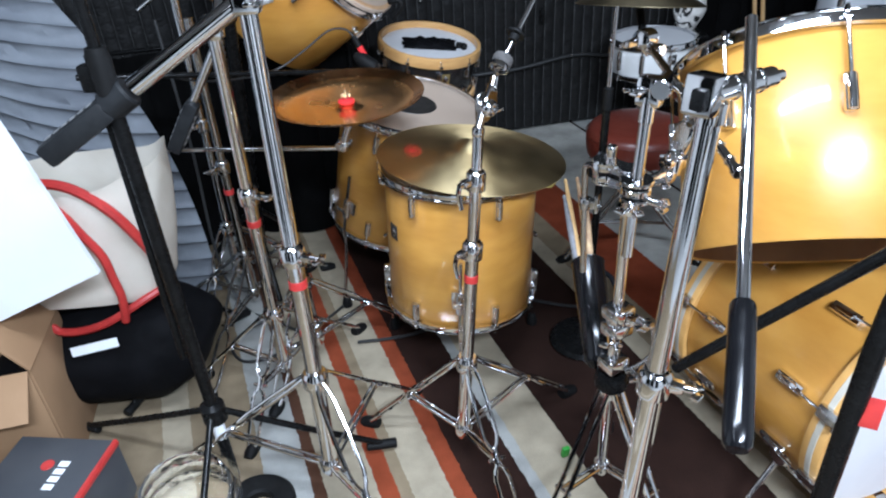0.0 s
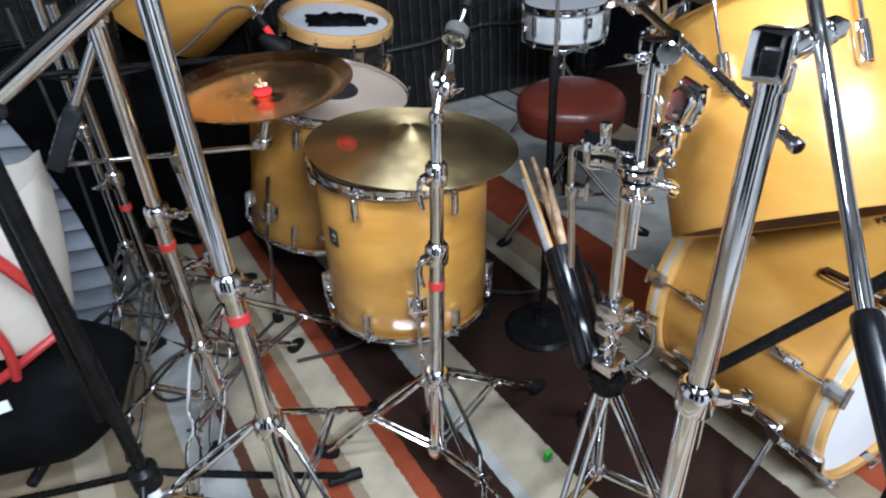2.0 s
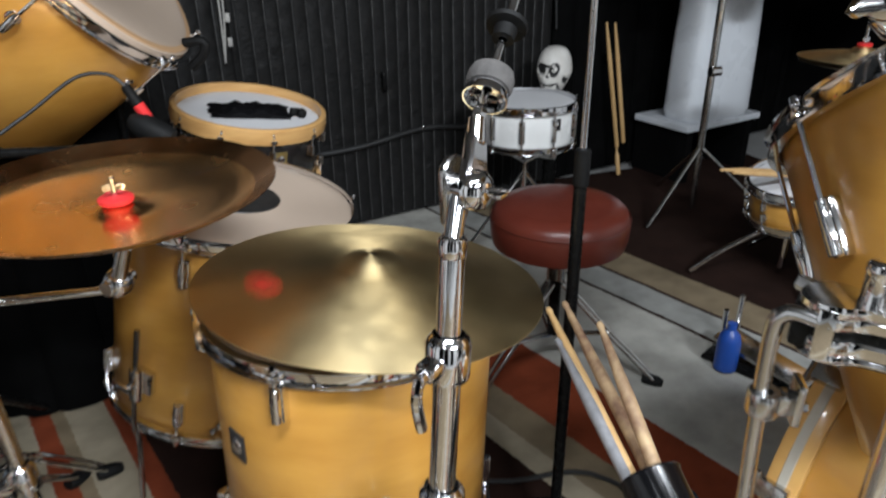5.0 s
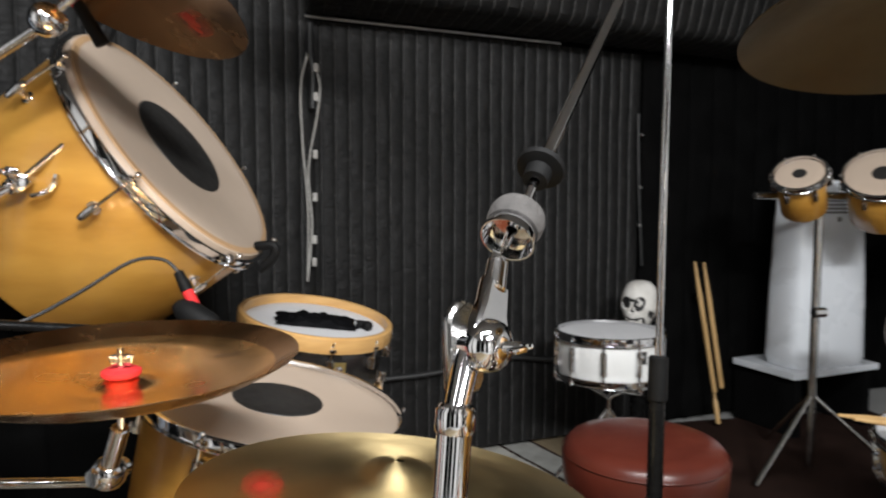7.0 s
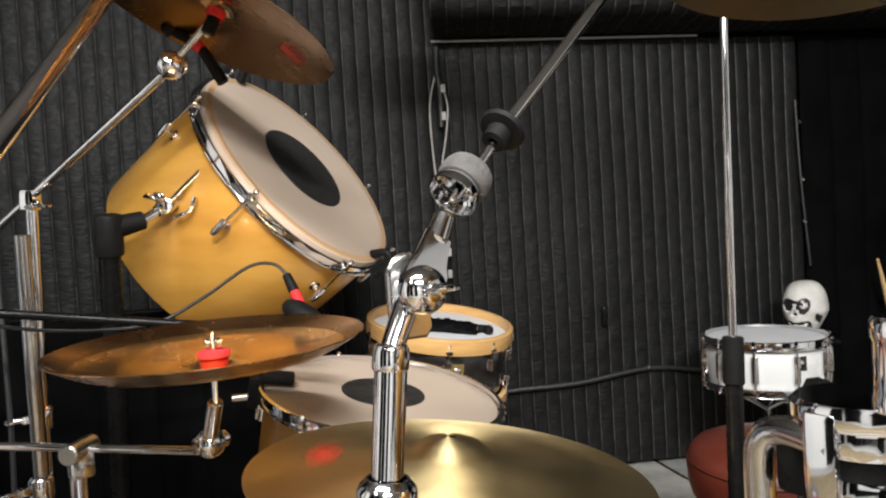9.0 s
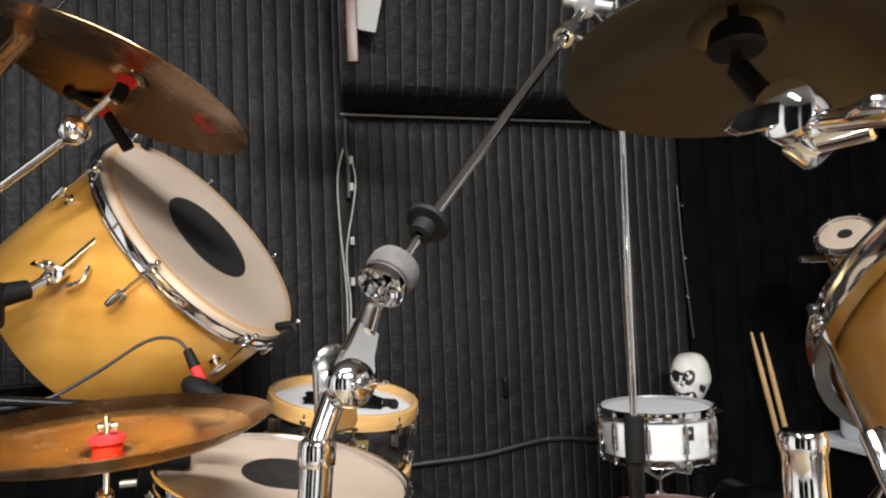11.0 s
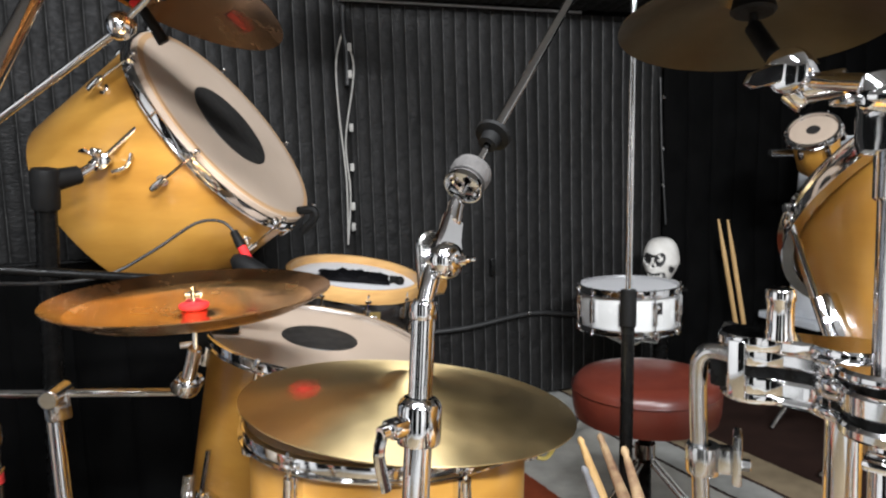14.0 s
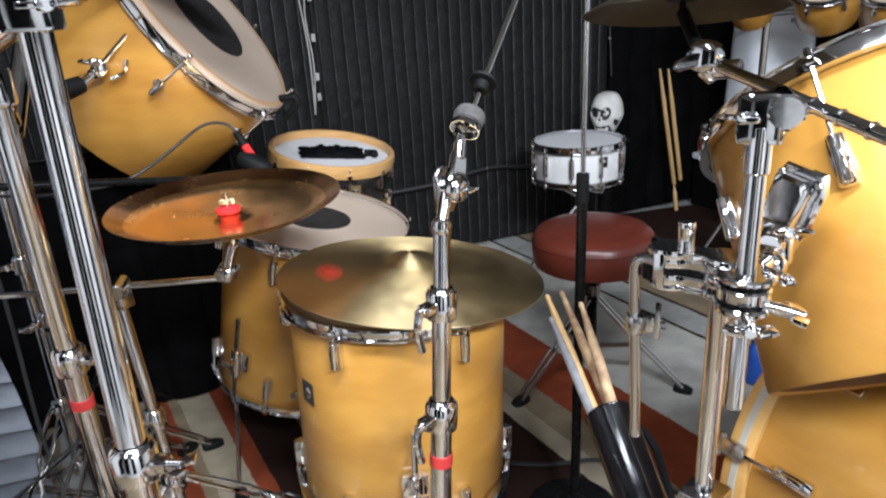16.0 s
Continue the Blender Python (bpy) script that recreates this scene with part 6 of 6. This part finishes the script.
# ---- left corner ----
# Black sheet and rail, added where the corner only lies in deep shade.
quilt("shade_sheet", lambda u, v: (-1.45 + 1.13 * u, 2.36 + 0.20 * u + 0.03 * math.sin(u * 14), 0.012 + 0.80 * v), 1.2, 0.80, 0.16, 0.016, [DULL_BLACK, DULL_BLACK], "black sheet standing in for deep shade behind the stands", rows=0.05, seed=15)
g = Geo()
g.rod((-1.5, 2.37, 0.815), (-0.30, 2.585, 0.815), 0.008)
t = thing("sheet_rail", (-0.9, 2.47, 0.0), "thin dark rail added to hold up the shade sheet", "rail")
part("bar", g, BLACK_METAL, t)
for x, y in ((-1.48, 2.374), (-0.31, 2.583)):
    g = Geo()
    g.rod((x, y, 0.0), (x, y, 0.82), 0.009)
    part("post", g, BLACK_METAL, t)
def grey_sheet(u, v):
    """u down the blanket's slant, v along its channels."""
    tl, tr, bl, br = Vector((-2.10, 1.80, 1.95)), Vector((-1.33, 2.10, 1.40)), Vector((-1.50, 1.95, 0.22)), Vector((-0.80, 2.08, 0.02))
    u2 = 1 - u
    p = (tl * (1 - v) + tr * v) * (1 - u2) + (bl * (1 - v) + br * v) * u2
    return p + Vector((0.15 * math.sin(math.pi * u2) * v + 0.03 * math.sin(v * 5 + u * 2), 0.04 * math.sin(v * 6), -0.05 * math.sin(math.pi * v) * (0.3 + u)))


quilt("quilted_blanket", grey_sheet, 1.5, 1.0, 0.075, 0.016, [QUILT_GREY, QUILT_GREY], "grey-white quilted blanket draped in the corner", rows=0.03, seed=7)

t = thing("duffel_bag", (-1.08, 1.70, 0.0), "soft black nylon bag slumped on the floor", "bag")
g = Geo()
nu, nv = 44, 20
vs = []
for j in range(nv + 1):
    f = j / nv
    for i in range(nu):
        a = 2 * math.pi * i / nu
        k = math.sin(math.pi * min(0.985, max(0.015, f))) ** 0.35
        w = 1 + 0.07 * noise.noise((math.cos(a) * 2, math.sin(a) * 2, f * 4))
        vs.append((-1.05 + 0.315 * k * w * math.copysign(abs(math.cos(a)) ** 0.6, math.cos(a)), 1.76 + 0.19 * k * w * math.copysign(abs(math.sin(a)) ** 0.6, math.sin(a)), 0.004 + 0.325 * f * (1 + 0.09 * math.cos(a))))
g.add(vs, [(j * nu + i, j * nu + (i + 1) % nu, (j + 1) * nu + (i + 1) % nu, (j + 1) * nu + i) for j in range(nv) for i in range(nu)] + [tuple(range(nu))[::-1], tuple(range(nv * nu, nv * nu + nu))])
part("body", g, NYLON, t)
g = Geo()
g.box(0.13, 0.004, 0.026, pose(-0.985, 1.578, 0.292, -22, -9, 4), 0.001)
part("label_patch", g, PAPER, t, "white label strip")
t.location += Vector((0.03, -0.15, 0.0))

t = thing("tote_bag", (-1.08, 1.72, 0.34), "natural canvas tote bag with red trim and handles", "bag")
g = Geo()
nu, nv = 48, 22
vs = []
for j in range(nv + 1):
    f = j / nv
    for i in range(nu):
        a = 2 * math.pi * i / nu
        k = (0.90 + 0.12 * f) * (0.25 + 0.75 * min(1, f * 7)) if f < 0.15 else 0.90 + 0.12 * f
        w = 1 + 0.06 * noise.noise((math.cos(a) * 2.2, math.sin(a) * 2.2, f * 3 + 4))
        vs.append((-1.055 + 0.04 * f + 0.272 * k * w * math.copysign(abs(math.cos(a)) ** 0.5, math.cos(a)), 1.72 - 0.02 * f + 0.13 * k * w * math.copysign(abs(math.sin(a)) ** 0.6, math.sin(a)), 0.345 + 0.40 * f + 0.055 * math.cos(a) * f + 0.02 * noise.noise((math.cos(a) * 1.5, math.sin(a) * 1.5, 2)) * f))
g.add(vs, [(j * nu + i, j * nu + (i + 1) % nu, (j + 1) * nu + (i + 1) % nu, (j + 1) * nu + i) for j in range(nv) for i in range(nu)] + [tuple(range(nu))[::-1]])
part("body", g, CANVAS, t)
g = Geo()
g.pipe([(-1.34, 1.60, 0.41), (-1.22, 1.585, 0.39), (-1.117, 1.575, 0.364), (-1.088, 1.572, 0.345), (-1.026, 1.572, 0.345), (-0.948, 1.575, 0.368), (-0.86, 1.60, 0.41), (-0.79, 1.66, 0.43)], 0.011, 8, 4)
part("base_trim", g, RED_TAPE, t)
for pts, deep in (([(-1.22, 1.566, 0.70), (-1.10, 1.566, 0.785), (-0.976, 1.566, 0.786), (-0.909, 1.566, 0.766), (-0.851, 1.566, 0.716), (-0.809, 1.568, 0.65), (-0.768, 1.590, 0.52), (-0.765, 1.61, 0.42)], 0.013),
                  ([(-1.20, 1.566, 0.60), (-1.10, 1.564, 0.745), (-0.99, 1.562, 0.735), (-0.952, 1.560, 0.70), (-0.924, 1.560, 0.642), (-0.896, 1.560, 0.582), (-0.890, 1.560, 0.513), (-0.887, 1.562, 0.458), (-0.896, 1.566, 0.40), (-0.905, 1.570, 0.37)], 0.011)):
    g = Geo()
    g.pipe(pts, deep, 8, 4)
    part("handle", g, RED_TAPE, t)
t.location += Vector((0.04, -0.11, -0.02))

t = thing("white_board", (-0.95, 1.30, 0.50), "large white board leaning over the boxes", "board")
g = Geo()
qs = [Vector((-0.882, 1.30, 1.02)), Vector((-0.79, 1.30, 0.605)), Vector((-1.16, 1.32, 0.44)), Vector((-1.40, 1.36, 0.95))]
g.add([*qs, *[q + Vector((0, 0.012, 0)) for q in qs]], [(0, 1, 2, 3), (7, 6, 5, 4), (0, 4, 5, 1), (1, 5, 6, 2), (2, 6, 7, 3), (3, 7, 4, 0)])
part("panel", g, PAPER, t)


def carton(name, x, y, turn, sx, sy, h, mat, label, open_top=True):
    t = thing(name, (x, y, 0.0), label, "box")
    m = pose(x, y, 0, 0, 0, turn)
    for nm, w, d, px, py in (("side", sx, 0.006, 0, -sy / 2), ("side", sx, 0.006, 0, sy / 2), ("side", 0.006, sy - 0.013, -sx / 2, 0), ("side", 0.006, sy - 0.013, sx / 2, 0)):
        g = Geo()
        g.box(w, d, h, m @ pose(px, py, h / 2 + 0.004), 0.001)
        part(nm, g, mat, t)
    g = Geo()
    g.box(sx - 0.014, sy - 0.014, 0.006, m @ pose(0, 0, 0.010), 0.001)
    part("bottom", g, mat, t)
    if open_top:
        for py, rx in ((-sy / 2, -128), (sy / 2, 118)):
            g = Geo()
            g.box(sx, 0.005, sy * 0.45, m @ pose(0, py, h + 0.004) @ pose(0, 0, 0, 180 - rx, 0, 0) @ pose(0, 0, -sy * 0.225), 0.001)
            part("flap", g, mat, t)
        g = Geo()
        g.box(0.005, sy, sx * 0.35, m @ pose(sx / 2 + 0.004, 0, h + 0.006) @ pose(0, 0, 0, 0, 150, 0) @ pose(0, 0, -sx * 0.17), 0.001)
        part("flap", g, mat, t)
    return t, m


carton("cardboard_box", -1.22, 1.36, 12, 0.34, 0.28, 0.36, CARD, "opened brown cardboard box with raised flaps")
t = thing("printed_box", (-0.93, 1.02, 0.0), "dark grey printed box with red corner stripe", "box")
m = pose(-0.925, 1.03, 0.0, 0, 0, -8)
g = Geo()
g.box(0.24, 0.22, 0.25, m @ pose(0, 0, 0.129), 0.003)
part("carton", g, BOX_GREY, t)
g = Geo()
g.box(0.008, 0.221, 0.003, m @ pose(0.1165, 0, 0.2555), 0.001)
part("red_stripe", g, RED_TAPE, t)
g = Geo()
g.box(0.003, 0.221, 0.012, m @ pose(0.1212, 0, 0.248), 0.001)
part("red_stripe", g, RED_TAPE, t)
for k in range(4):
    g = Geo()
    g.box(0.024, 0.015, 0.0016, m @ pose(0.035, 0.035 - 0.021 * k, 0.2548), 0.0005)
    part("white_mark", g, PAPER, t)
g = Geo()
g.lathe([(0, 0.0016), (0.014, 0.0016), (0.015, 0)], m @ pose(-0.003, 0.030, 0.2541), 20)
part("round_mark", g, RED_TAPE, t, "round red emblem")

t = thing("wrapped_drum", (-0.655, 1.08, 0.0), "small drum hoop bundle in clear plastic wrap", "package")
g = Geo()
for k in range(3):
    g.lathe([(0.098, 0.0), (0.105, 0.002), (0.105, 0.02), (0.098, 0.022), (0.098, 0.0)], pose(-0.655, 1.08, 0.02 + 0.035 * k, 8 * k, 6, 0), 40)
part("hoops", g, CHROME, t)
g = Geo()
vs, nu, nv = [], 48, 16
for j in range(nv + 1):
    f = j / nv
    for i in range(nu):
        a = 2 * math.pi * i / nu
        rr = 0.128 * math.sin(math.pi * (0.06 + 0.88 * f)) ** 0.3 * (1 + 0.10 * noise.noise((math.cos(a) * 4, math.sin(a) * 4, f * 5)))
        vs.append((-0.655 + rr * math.cos(a), 1.08 + rr * math.sin(a), 0.006 + 0.15 * f))
g.add(vs, [(j * nu + i, j * nu + (i + 1) % nu, (j + 1) * nu + (i + 1) % nu, (j + 1) * nu + i) for j in range(nv) for i in range(nu)] + [tuple(range(nu))[::-1], tuple(range(nv * nu, nv * nu + nu))])
w = part("plastic_wrap", g, WRAP, t, "crinkled clear plastic")
w.visible_shadow = False
t = thing("practice_pad", (-0.50, 1.10, 0.0), "round black rubber ring lying on the rug", "rubber ring")
g = Geo()
g.lathe([(0.035, 0.0), (0.085, 0.0), (0.092, 0.006), (0.092, 0.018), (0.086, 0.026), (0.04, 0.026), (0.034, 0.02), (0.035, 0.0)], Matrix.Translation((-0.50, 1.10, 0.005)), 44)
part("ring", g, RUBBER, t)

# cables on the floor and down the corner
for nm, pts, r in (("floor_cable", [(-0.80, 2.05, 1.0), (-0.79, 2.04, 0.6), (-0.80, 2.03, 0.2), (-0.74, 1.98, 0.01), (-0.60, 1.85, 0.01), (-0.55, 1.70, 0.012), (-0.66, 1.66, 0.012), (-0.72, 1.76, 0.012), (-0.62, 1.86, 0.02), (-0.48, 1.80, 0.012), (-0.35, 1.95, 0.012)], 0.005), ("floor_cable", [(-0.30, 1.72, 0.012), (-0.1, 1.75, 0.012), (0.2, 1.9, 0.012), (0.42, 1.84, 0.012), (0.60, 1.80, 0.012), (0.72, 1.6, 0.012)], 0.0055)):
    t = thing(nm, pts[-1], "black audio cable trailing over the rug", "cable")
    g = Geo()
    g.pipe(pts, r, 8, 5)
    part("lead", g, CABLE, t)
